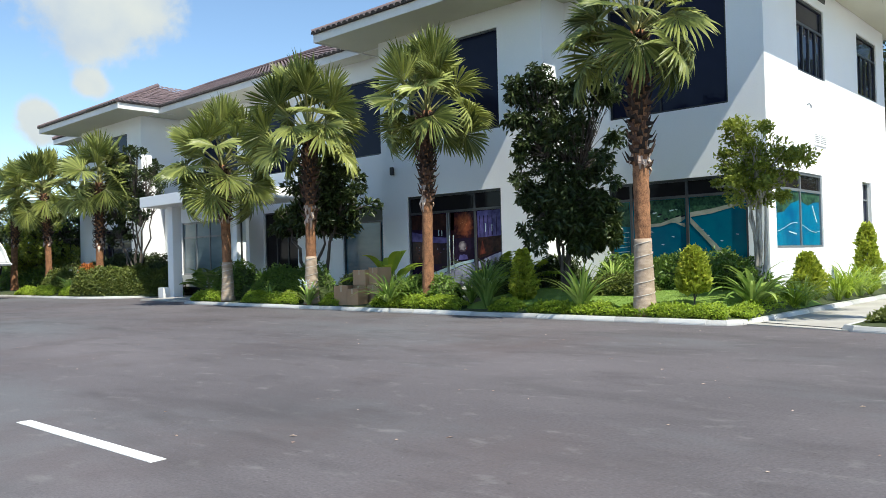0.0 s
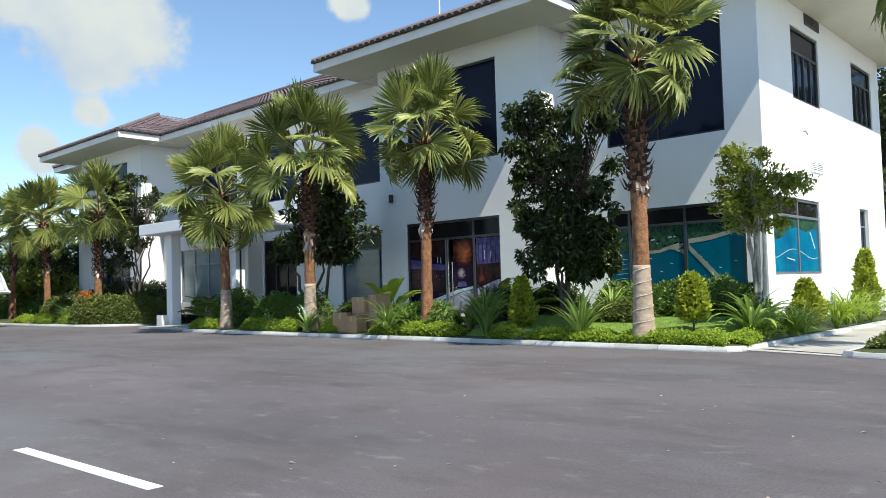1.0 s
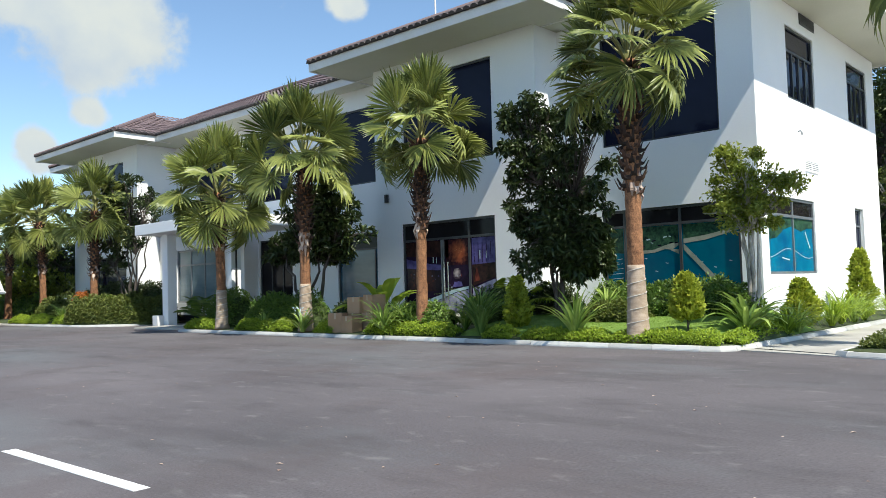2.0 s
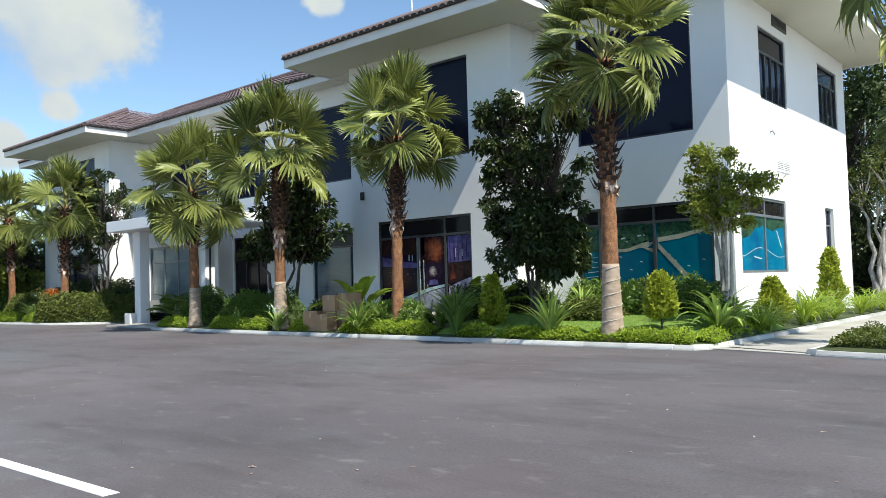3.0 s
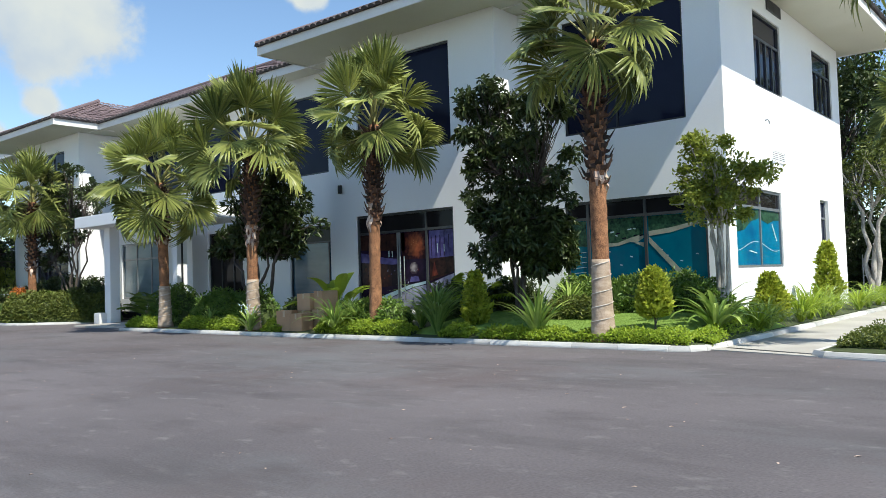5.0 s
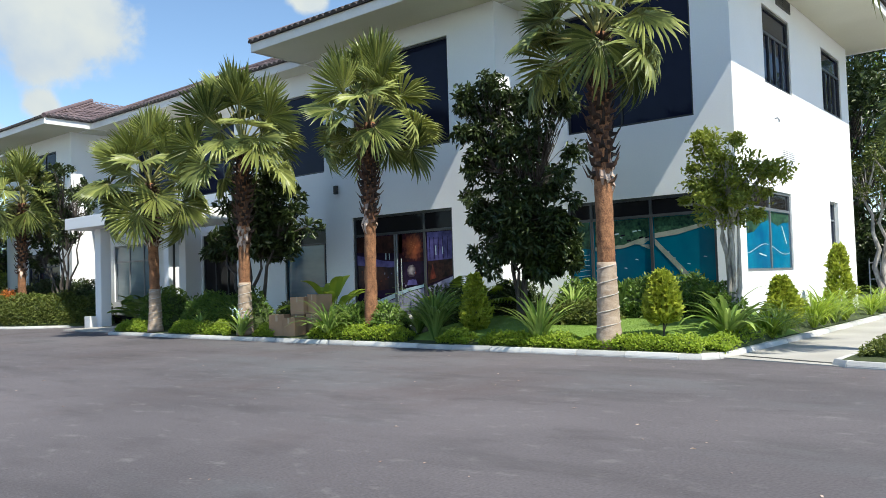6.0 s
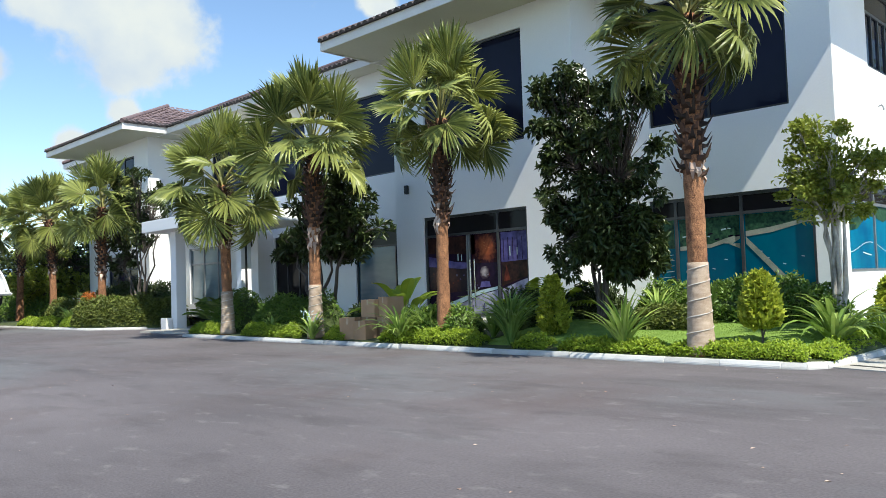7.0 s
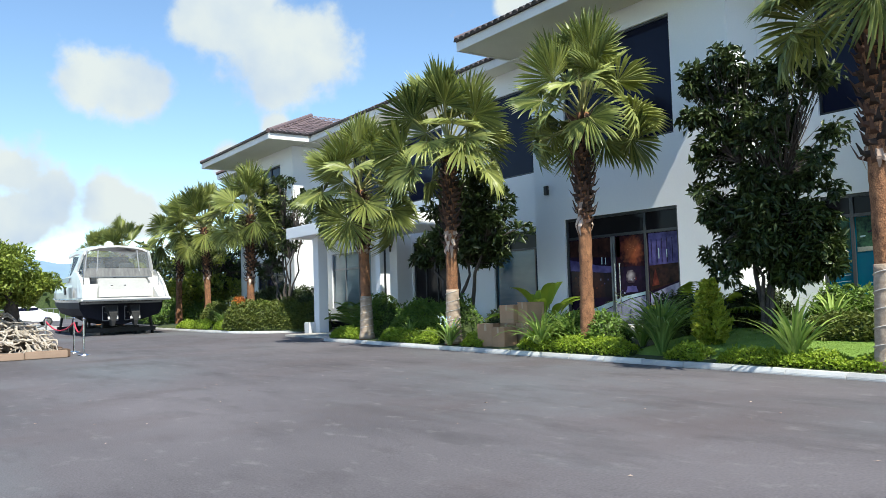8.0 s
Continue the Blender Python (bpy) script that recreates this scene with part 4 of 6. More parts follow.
        m = Matrix.Translation(top + Vector((0, 0, 0.28 - 0.5 * q))) @ pose(0, 0, 0, 0, 0, az) @ pose(0, 0, 0, 0, -el, 0) @ pose(0, 0, 0, rr.uniform(-55, 55), 0, 0) @ Matrix.Diagonal((s, s, s, 1))
        f = new("frond", blade)
        f.parent = root
        f.matrix_basis = m
        g = new("stalk", stalk)
        g.parent = f
    return root


palm(-7.95, 14.62, 0.18, 5.62, (0.0, 0.0), 1.12, 3, 1.62, 3.05, 35, thick=1.0, label="tall fan palm with a cord-bound wrapped trunk near the bed corner", hang=106)
palm(-14.1, 14.88, 0.18, 5.0, (0.0, 0.1), 1.12, 8, 0.4, 2.8, 31, wrapped=False, thick=0.85, label="tall fan palm with a rusty trunk before the glass doors")
palm(-18.75, 14.8, 0.18, 5.05, (0.05, 0.0), 1.22, 5, 1.5, 2.55, 31, thick=0.95, hang=110)
palm(-23.3, 14.85, 0.18, 4.55, (-0.2, 0.0), 1.32, 6, 1.4, 2.8, 34, thick=0.95, hang=130)
palm(-35.6, 16.0, 0.2, 5.05, (0.1, 0.0), 1.32, 9, 1.55, 2.2, 32, wrapped=False, hang=122)
palm(-41.9, 16.2, 0.2, 5.1, (-0.5, 0.0), 1.32, 12, 0.4, 2.6, 32, wrapped=False, hang=122)
palm(-46.2, 16.0, 0.2, 5.0, (0.3, 0.1), 1.32, 14, 0.4, 2.6, 30, wrapped=False, hang=122)
palm(-2.4, 16.3, 0.12, 6.25, (0.0, 0.0), 1.3, 21, 1.6, 3.1, 16, label="fan palm on the island bed beside the drive")
palm(-6.0, 36.0, 0.0, 6.9, (0.1, 0.0), 1.25, 23, 0.4, 3.0, 23, wrapped=False, label="fan palm behind the building before dark trees")
palm(-53.0, 14.5, 0.0, 4.4, (0.2, 0.1), 1.2, 25, 0.4, 2.2, 23, wrapped=False, label="far fan palm beyond the yacht on its cradle")
palm(-59.0, 14.5, 0.0, 4.4, (0.1, 0.1), 1.2, 26, 0.4, 2.2, 21, wrapped=False, label="far fan palm beyond the yacht on its cradle")


# ---- shrubs, hedges and trees ----
def blob_points(n, centre, radii, shell=0.55, rough=0.25, freq=1.6, seed=0):
    """Points in the outer part of a lumpy ellipsoid, and their outward directions."""
    d = unit(n)
    lump = np.array([1 + rough * noise.noise((v[0] * freq + seed * 7.3, v[1] * freq, v[2] * freq)) for v in d])
    rad = (shell + (1 - shell) * RNG.random(n) ** 0.6) * lump
    return np.array(centre) + d * rad[:, None] * np.array(radii), d


def foliage(name, parent, material, clumps, per, leaf, width, shell=0.55, rough=0.3, up=0.3, droop=0.0, label=""):
    """A crown of leaves round many clumps (centre, radii)."""
    P, D = [], []
    for k, (c, r) in enumerate(clumps):
        p, d = blob_points(per, c, r, shell, rough, 1.8, k + len(clumps))
        P.append(p)
        D.append(d)
    P, D = np.concatenate(P), np.concatenate(D)
    way = D + 0.75 * unit(len(P)) + np.array([0, 0, up - droop])
    L = leaf * RNG.uniform(0.65, 1.25, len(P))
    return part(name, leaf_mesh(name, material, P - way / np.linalg.norm(way, axis=1, keepdims=True) * leaf * 0.5, way, D * 0.6 + unit(len(P)) * 0.7 + np.array([0, 0, 0.8]), L, L * width), material, parent, label)


def limbs(base, tops, r0, wob, seed, sides=8):
    """Tapered crooked limbs from a base to each top."""
    rr = random.Random(seed)
    mb = MB()
    for top, r in tops:
        a, b = Vector(base), Vector(top)
        pts, n = [], 7
        for i in range(n + 1):
            t = i / n
            j = wob * math.sin(math.pi * t)
            pts.append(a.lerp(b, t) + Vector((rr.uniform(-j, j), rr.uniform(-j, j), rr.uniform(-j, j) * 0.4)) + Vector((0, 0, 0.25 * (b - a).length * (t - t * t) * 0.6)))
        mb.tube(pts, [r0 * r * (1 - 0.8 * i / n) for i in range(n + 1)], sides)
    return mb


def cone_shrub(x, y, z, height, radius, stem, label, seed):
    root = thing("cone_shrub", (x, y, z), label, "shrub", "clipped cone shrubs")
    part("stem", MB().tube([(0, 0, -0.05), (0.01, 0, stem * 0.5), (0, 0.01, stem + 0.25)], [0.022, 0.018, 0.015], 7).tube([(0, 0, stem * 0.5), (0.08, 0.03, stem + 0.1)], [0.013, 0.008], 6), M_BARK_DARK, root)
    n = int(1900 * max(1.0, radius * height / 0.38))
    t = RNG.random(n) ** 0.85
    loose = 0.5 + 0.35 * (height > 1.5)
    prof = np.where(t < 0.3, 0.35 + 0.65 * np.sqrt(t / 0.3), ((1 - t) / 0.7) ** 0.75 * 0.94 + 0.06)
    a = RNG.random(n) * 2 * math.pi
    lump = np.array([1 + loose * noise.noise((math.cos(w) * 1.8 + seed * 5, math.sin(w) * 1.8, e * 4.5)) for w, e in zip(a, t)]) + RNG.normal(0, 0.07, n)
    r = radius * 1.12 * prof * lump * (0.55 + 0.45 * RNG.random(n) ** 0.4)
    out = np.stack([np.cos(a), np.sin(a), np.full(n, 0.5)], 1)
    P = np.stack([np.cos(a) * r, np.sin(a) * r, stem + t * (height - stem)], 1)
    way = out + 0.6 * unit(n) + np.array([0, 0, 0.3])
    L = 0.12 * RNG.uniform(0.7, 1.35, n)
    part("foliage", leaf_mesh("foliage", M_LEAF_GOLD, P, way, out + unit(n), L, L * 0.55), M_LEAF_GOLD, root)


cone_shrub(-11.5, 15.4, 0.24, 1.2, 0.235, 0.02, "clipped yellow-green cone shrub in the bed", 1)
cone_shrub(-7.15, 15.1, 0.2, 1.18, 0.26, 0.3, "clipped yellow-green cone shrub on a bare stem", 2)
cone_shrub(-6.4, 19.3, 0.15, 1.05, 0.32, 0.02, "clipped yellow-green cone shrub by the side wall", 3)
cone_shrub(-6.4, 24.25, 0.15, 1.8, 0.27, 0.02, "tall loose yellow-green cone shrub by the side wall", 4)


def strap_plant(name, x, y, z, count, length, width, label, seed, spread=(15, 75), material=None, cat="plant", arch=0.9, flowers=False):
    """A rosette of arching strap leaves, each a bent blade of its own mesh run."""
    rr = random.Random(seed)
    root = thing(name, (x, y, z), label, cat, "strap-leaved plants")
    mb = MB()
    for i in range(count):
        az = rr.uniform(0, 2 * math.pi)
        tilt = radians(rr.uniform(*spread))
        ln = length * rr.uniform(0.65, 1.15)
        wd = width * 1.35 * rr.uniform(0.7, 1.15)
        out, side = Vector((math.cos(az), math.sin(az), 0)), Vector((-math.sin(az), math.cos(az), 0))
        p = out * rr.uniform(0, 0.06)
        n, left, mid, right = 6, [], [], []
        for k in range(n + 1):
            t = k / n
            a = tilt * (0.55 + 0.45 * t) + arch * 1.35 * t ** 1.7
            w = wd * (0.55 + 0.9 * t - 1.45 * t * t) if k < n else 0.002
            lift = Vector((0, 0, 1)) * math.cos(a) + out * math.sin(a)
            nrm = side.cross(lift)
            left.append(p - side * w + nrm * w * -0.35)
            mid.append(p.copy())
            right.append(p + side * w + nrm * w * -0.35)
            p = p + lift * ln / n
        mb.loft([list(q) for q in zip(left, mid, right)], closed=False, cap=False)
    part("leaves", mb, material or M_STRAP, root)
    if flowers:
        P = np.array([[rr.uniform(-0.3, 0.3), rr.uniform(-0.3, 0.1), rr.uniform(0.45, 0.7)] for _ in range(26)])
        part("flower_head", leaf_mesh("flowers", M_PRINT_WHITE, P, unit(26) + np.array([0, 0, 0.6]), unit(26), 0.1, 0.03), M_PRINT_WHITE, root, "small white flowers", kind="stuff")


strap_plant("crinum_plant", -9.4, 14.62, 0.15, 48, 1.1, 0.042, "bright green crinum with arching strap leaves", 1, (5, 60), M_STRAP, arch=0.6)
strap_plant("crinum_plant", -12.1, 14.75, 0.15, 170, 1.4, 0.03, "dense dark green crinum clump behind the kerb", 2, (2, 46), M_STRAP_DARK, arch=1.25)
strap_plant("crinum_plant", -6.35, 16.0, 0.15, 36, 1.25, 0.07, "large crinum with broad arching leaves at the bed corner", 3, (15, 72), M_STRAP, arch=1.1)
strap_plant("crinum_plant", -18.5, 14.5, 0.12, 30, 0.9, 0.045, "white-flowered spider lily behind the kerb", 4, (10, 75), M_STRAP, flowers=True)
strap_plant("crinum_plant", -15.25, 14.62, 0.15, 70, 1.1, 0.036, "bright green crinum clump beside cardboard boxes", 5, (10, 78), M_STRAP)
strap_plant("crinum_plant", -14.75, 15.0, 0.15, 70, 0.95, 0.05, "leafy green plant beside a palm trunk", 6, (5, 60), M_STRAP)
strap_plant("crinum_plant", -10.4, 17.6, 0.4, 34, 0.95, 0.04, "upright strap-leaved plant below the shop window", 7, (5, 50), M_STRAP)
strap_plant("crinum_plant", -9.4, 18.0, 0.42, 30, 0.95, 0.04, "upright strap-leaved plant below the shop window", 8, (5, 50), M_STRAP)
strap_plant("crinum_plant", -8.3, 17.9, 0.42, 26, 0.85, 0.045, "upright strap-leaved plant below the shop window", 9, (5, 55), M_STRAP)
strap_plant("crinum_plant", -37.4, 15.4, 0.15, 40, 1.15, 0.04, "bright green strap-leaved clump in the entrance bed", 10, (8, 65), M_STRAP)
strap_plant("crinum_plant", -21.0, 14.9, 0.2, 26, 0.65, 0.03, "dark strap-leaved plant in the bed", 11, (10, 65), M_STRAP)
for k, (x, y, n, ln, w) in enumerate(((-14.4, 15.3, 50, 0.9, 0.045), (-15.6, 15.5, 50, 0.95, 0.04), (-13.3, 15.6, 40, 0.8, 0.04), (-19.4, 15.1, 40, 0.8, 0.035), (-20.6, 15.6, 40, 0.85, 0.04), (-10.0, 16.4, 40, 0.75, 0.03), (-7.6, 16.9, 40, 0.85, 0.05), (-24.2, 16.8, 30, 1.1, 0.05), (-38.4, 16.6, 36, 1.2, 0.05))):
    strap_plant("leafy_plant", x, y, 0.2, n, ln, w, "lush green strap-leaved plant in the bed", 80 + k, (5, 60), M_LEAF_GREEN if k in (3, 4, 7, 8) else M_STRAP)
for k, (yy, xx, ln) in enumerate(((17.2, -6.0, 0.7), (18.0, -6.05, 0.75), (20.3, -6.05, 0.85), (21.2, -6.1, 0.95), (22.1, -6.05, 0.9), (23.0, -6.05, 0.85), (25.6, -6.0, 0.8), (26.8, -6.0, 0.85), (28.2, -6.0, 0.8), (29.4, -6.0, 0.8))):
    strap_plant("day_lily", xx, yy, 0.12, 80, ln * 1.25, 0.019, "yellow-green day lily clump along the side kerb", 40 + k, (12, 75), M_STRAP if k % 3 == 1 else M_LEAF_LIME, arch=1.3)


def broad_plant(name, x, y, z, count, stalk, blade, label, seed, material):
    """A clump of long-stalked broad leaves, like a young banana or bird-of-paradise."""
    rr = random.Random(seed)
    root = thing(name, (x, y, z), label, "plant")
    st = MB()
    for i in range(count):
        az, tilt = i * 2.4 + rr.uniform(-0.3, 0.3), radians(rr.uniform(16, 66))
        out, side = Vector((math.cos(az), math.sin(az), 0)), Vector((-math.sin(az), math.cos(az), 0))
        d = Vector((0, 0, math.cos(tilt))) + out * math.sin(tilt)
        h = stalk * rr.uniform(0.7, 1.1)
        p = d * h
        st.tube([(0, 0, 0), tuple(d * h * 0.5), tuple(p)], [0.02, 0.014, 0.01], 5)
        mb, rows = MB(), []
        n, ln = 8, blade * rr.uniform(0.8, 1.1)
        for k in range(n + 1):
            t = k / n
            a = tilt + 1.1 * t
            lift = Vector((0, 0, math.cos(a))) + out * math.sin(a)
            w = 0.2 * ln * math.sin(math.pi * min(1, 0.06 + t * 0.94)) ** 0.7
            nrm = side.cross(lift)
            rows.append([p - side * w - nrm * w * 0.3, p, p + side * w - nrm * w * 0.3])
            p = p + lift * ln / n
        mb.loft(rows, closed=False, cap=False)
        part("leaf", mb, material, root)
    part("stalks", st, M_PETIOLE, root)


def areca(x, y, z, count, length, label, seed, material):
    """A clump of arching feather fronds: a bent rib with paired narrow leaflets."""
    rr = random.Random(seed)
    root = thing("areca_palm", (x, y, z), label, "palm plant", "feathery palms")
    for i in range(count):
        az, tilt = i * 2.4 + rr.uniform(-0.4, 0.4), radians(rr.uniform(6, 42))
        out, side = Vector((math.cos(az), math.sin(az), 0)), Vector((-math.sin(az), math.cos(az), 0))
        p, pts, P, D, U, L = out * 0.06, [], [], [], [], []
        n, ln = 16, length * rr.uniform(0.7, 1.1)
        for k in range(n + 1):
            t = k / n
            a = tilt + 1.35 * t ** 1.5
            d = Vector((0, 0, math.cos(a))) + out * math.sin(a)
            pts.append(p.copy())
            if k > 3:
                for sgn in (-1, 1):
                    P.append(p)
                    D.append(side * sgn + d * 0.75 - Vector((0, 0, 0.25)))
                    U.append(side.cross(d) * -1 + side * sgn * 0.3)
                    L.append(0.34 * ln * (math.sin(math.pi * (0.12 + 0.8 * t)) ** 0.7))
            p = p + d * ln / n
        rib = part("rib", MB().tube(pts, [0.012 - 0.009 * k / n for k in range(n + 1)], 5), M_PETIOLE, root)
        part("feather", leaf_mesh("leaflet", material, P, D, U, L, 0.035, 0.1, 0.12), material, rib, kind="stuff")


areca(-12.75, 17.0, 0.3, 11, 1.5, "yellow-green feathery palm beside the glass doors", 4, M_LEAF_LIME)
areca(-34.6, 17.6, 0.2, 12, 1.9, "shaded feathery palm before the far wing", 5, M_LEAF_GREEN)
areca(-37.6, 17.3, 0.2, 12, 1.8, "shaded feathery palm before the far wing", 6, M_LEAF_GREEN)
areca(-28.9, 17.6, 0.1, 12, 1.7, "shaded feathery palm before the porch window", 7, M_LEAF_GREEN)
broad_plant("broadleaf_plant", -17.2, 16.5, 0.3, 15, 0.75, 0.9, "bright broad-leaved plant before the filmed window", 3, M_LEAF_LIME)
broad_plant("broadleaf_plant", -30.2, 18.2, 0.2, 8, 0.6, 0.7, "dark broad-leaved plant before the porch window", 5, M_LEAF_GREEN)
broad_plant("broadleaf_plant", -35.6, 17.2, 0.2, 8, 0.7, 0.8, "dark broad-leaved plant beside a palm", 6, M_LEAF_GREEN)


# the shade between the leaves is put into this dark green
M_CORE = mat("inner_growth_painted_shade", (0.03, 0.05, 0.012), (0.07, 0.1, 0.025), rough=0.9, scale=6, fine=40, bump=0.02)


def hedge(name, x0, x1, y0, y1, z, height, material, label, density=420, leaf=0.06, width=0.5, seed=0, cat="hedge", line=None):
    """A loose hedge: leaves over a lumpy mound of inner growth, coloured dark for shade. line: y offset as a function
    of x.
    """
    root = thing(name, ((x0 + x1) / 2, (y0 + y1) / 2, z), label, cat)
    cx, cy = (x0 + x1) / 2, (y0 + y1) / 2

    def crest(a, b):
        u = 2 * (b - y0) / (y1 - y0) - 1
        e = min(1.0, min(a - x0, x1 - a) / 0.22 * 0.6 + 0.4)
        lump = noise.noise((a * 1.7 + seed, b * 1.7, seed * 3.1)) + 0.5 * noise.noise((a * 4.5, b * 4.5, seed))
        return height * (1 - abs(u) ** 3 * 0.6) * (0.9 + 0.32 * lump) * e

    n = int(density * (x1 - x0 + 0.3) * (y1 - y0 + height))
    px, py = RNG.uniform(x0, x1, n), RNG.uniform(y0, y1, n)
    front = RNG.random(n) < 0.4
    py = np.where(front, y0 + (y1 - y0) * 0.25 * RNG.random(n) ** 1.5, py)
    u = 2 * (py - y0) / (y1 - y0) - 1
    top = np.array([crest(a, b) for a, b in zip(px, py)])
    pz = np.where(front, top * RNG.uniform(0.1, 1.0, n), top * (1 - 0.3 * RNG.random(n) ** 2)) + RNG.normal(0, 0.02, n)
    shift = np.array([line(a) for a in px]) if line else 0
    P = np.stack([px - cx, py - cy + shift, pz], 1)
    way = unit(n) + np.stack([np.zeros(n), np.where(front, -0.9, u * 0.5), np.full(n, 0.7)], 1)
    L = leaf * RNG.uniform(0.6, 1.3, n)
    part("foliage", leaf_mesh("foliage", material, P, way, unit(n) * 0.6 + np.stack([np.full(n, 0.35), np.where(front, -0.4, 0), np.ones(n)], 1), L, L * width), material, root)
    nx, ny = max(4, int((x1 - x0) / 0.15)), max(4, int((y1 - y0) / 0.12))
    rows = []
    for i in range(nx + 1):
        a = x0 + 0.05 + (x1 - x0 - 0.1) * i / nx
        s = line(a) if line else 0
        row = [(a - cx, y0 + 0.06 - cy + s, -0.05)]
        row += [(a - cx, b - cy + s, (0.8 * crest(a, b) if 0 < i < nx else 0.3 * crest(a, b))) for b in [y0 + 0.06 + (y1 - y0 - 0.12) * k / ny for k in range(ny + 1)]]
        rows.append(row + [(a - cx, y1 - 0.06 - cy + s, -0.05)])
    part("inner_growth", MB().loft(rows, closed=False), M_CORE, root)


LOWL = "low yellow-green groundcover hedge behind the kerb"
for k, (a, b) in enumerate(((-25.4, -23.4), (-22.2, -19.2), (-18.1, -17.3), (-15.9, -12.7), (-11.8, -11.0), (-10.7, -8.5), (-8.5, -6.2))):
    hedge("groundcover_hedge", a, b, 14.34, 14.8, 0.1, 0.36 if k < 4 else 0.27, M_LEAF_LIME, LOWL, 1700, 0.06, 0.55, k, line=lambda q: -0.018 * (q + 6.5))
hedge("groundcover_hedge", -6.5, -5.9, 14.7, 17.4, 0.1, 0.32, M_LEAF_LIME, LOWL, 900, 0.06, 0.55, 21)
for k, (a, b, y0, y1, h, m, lab) in enumerate((
    (-24.6, -23.1, 15.0, 16.4, 1.2, M_LEAF_GREEN, "mid-green rounded hedge beside a palm"), (-22.4, -19.4, 15.1, 16.4, 1.1, M_LEAF_GREEN, "dark green hedge in palm shade"),
    (-15.1, -13.5, 14.72, 15.7, 0.72, M_LEAF_GREEN, "leafy green shrub behind a palm trunk"), (-13.6, -12.0, 16.0, 17.2, 1.0, M_LEAF_DARK, "dark green shrub in tree shade"),
    (-10.3, -8.6, 15.9, 16.7, 0.5, M_LEAF_OLIVE, "low grey-green groundcover mound"), (-8.9, -6.5, 16.7, 17.7, 0.7, M_LEAF_GREEN, "dark green shrub row below the shop window"),
    (-19.6, -17.4, 16.2, 17.6, 0.7, M_LEAF_DARK, "dark low plants before the filmed window"), (-11.2, -7.6, 18.0, 19.0, 0.75, M_LEAF_GREEN, "green planting at the foot of the shop window"),
    (-12.6, -11.2, 17.0, 18.0, 0.8, M_LEAF_DARK, "dark shrub at the foot of the dense tree"))):
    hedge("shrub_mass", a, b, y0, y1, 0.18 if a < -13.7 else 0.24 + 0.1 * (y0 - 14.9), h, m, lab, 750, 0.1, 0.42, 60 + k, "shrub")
hedge("clipped_hedge", -3.95, 1.5, 14.35, 15.4, 0.12, 0.26, M_LEAF_OLIVE, "low clipped hedge on the island bed", 1300, 0.05, 0.55, 31, line=lambda a: -(a + 3.6) * 0.2)
hedge("clipped_hedge", -3.95, 1.5, 15.8, 16.5, 0.12, 0.26, M_LEAF_OLIVE, "low clipped hedge at the back of the island", 900, 0.05, 0.55, 32)
follow = lambda a: 0.05 * (a + 38) if a < -35 else 0.15 + 0.5 * (a + 35)
hedge("entry_hedge", -36.3, -32.0, 15.0, 16.3, 0.1, 1.25, M_LEAF_OLIVE, "broad rounded green hedge with rusty tips in the entrance bed", 800, 0.12, 0.5, 33, line=lambda a: 0.02 * (a + 36.3) + 0.1 * (a + 36.3) ** 2)
hedge("entry_hedge", -41.6, -39.3, 15.6, 16.8, 0.12, 1.15, M_LEAF_OLIVE, "olive green hedge in the entrance bed", 850, 0.095, 0.5, 34)
for k, (a, b) in enumerate(((-42.4, -40.5), (-40.4, -38.2), (-37.6, -35.6))):
    hedge("groundcover_hedge", a, b, 14.95, 15.5, 0.1, 0.42, M_LEAF_LIME, "low bright groundcover mound in the entrance bed", 1200, 0.065, 0.55, 50 + k, line=follow)
hedge("rust_shrub", -36.6, -35.3, 15.35, 15.9, 0.12, 1.65, M_LEAF_RUST, "orange-red leafed shrub in the entrance bed", 420, 0.1, 0.45, 36, "shrub")
hedge("entry_hedge", -37.0, -35.2, 15.2, 15.6, 0.12, 0.8, M_LEAF_OLIVE, "low olive shrub below an orange-leaved one", 800, 0.085, 0.5, 35)
hedge("rear_shrub", -40.0, -32.6, 17.2, 18.3, 0.2, 1.75, M_LEAF_DARK, "dark shrubbery before the far wing", 420, 0.13, 0.4, 37, "shrub")

# lawn
def lawn_z(x, y):
    """The lawn climbs gently from the hedge to the wall, and falls off at its sides."""
    rise = float(np.interp(y, [14.7, 15.0, 16.5, 18.4, 19.0], [0.1, 0.28, 0.5, 0.6, 0.55]))
    side = float(np.interp(x, [-13.3, -12.5, -6.9, -6.0], [0.0, 1.0, 1.0, 0.0]))
    return 0.1 + (rise - 0.1) * side + 0.02 * noise.noise((x, y, 0))


rows = [[(x, y, lawn_z(x, y)) for y in np.linspace(14.7, 19.0, 30)] for x in np.linspace(-13.3, -6.0, 50)]
solid("ground_lawn", MB().loft(rows, closed=False, cap=False), mat("turf", (0.12, 0.21, 0.03), (0.22, 0.33, 0.06), rough=0.9, scale=4, fine=60, bump=0.02), "short green turf", "grass", smooth=True)
gp = np.stack([RNG.uniform(-12.8, -6.3, 40000), RNG.uniform(14.8, 18.4, 40000), np.zeros(40000)], 1)
gp[:, 2] = [lawn_z(a, b) - 0.005 for a, b in gp[:, :2]]
lawn = tagged(new("lawn", leaf_mesh("lawn", M_GRASS, gp, unit(40000) * 0.5 + np.array([0, 0, 1]), unit(40000), 0.016, 0.008)), "short green lawn in the planted bed", "grass", "", "stuff")


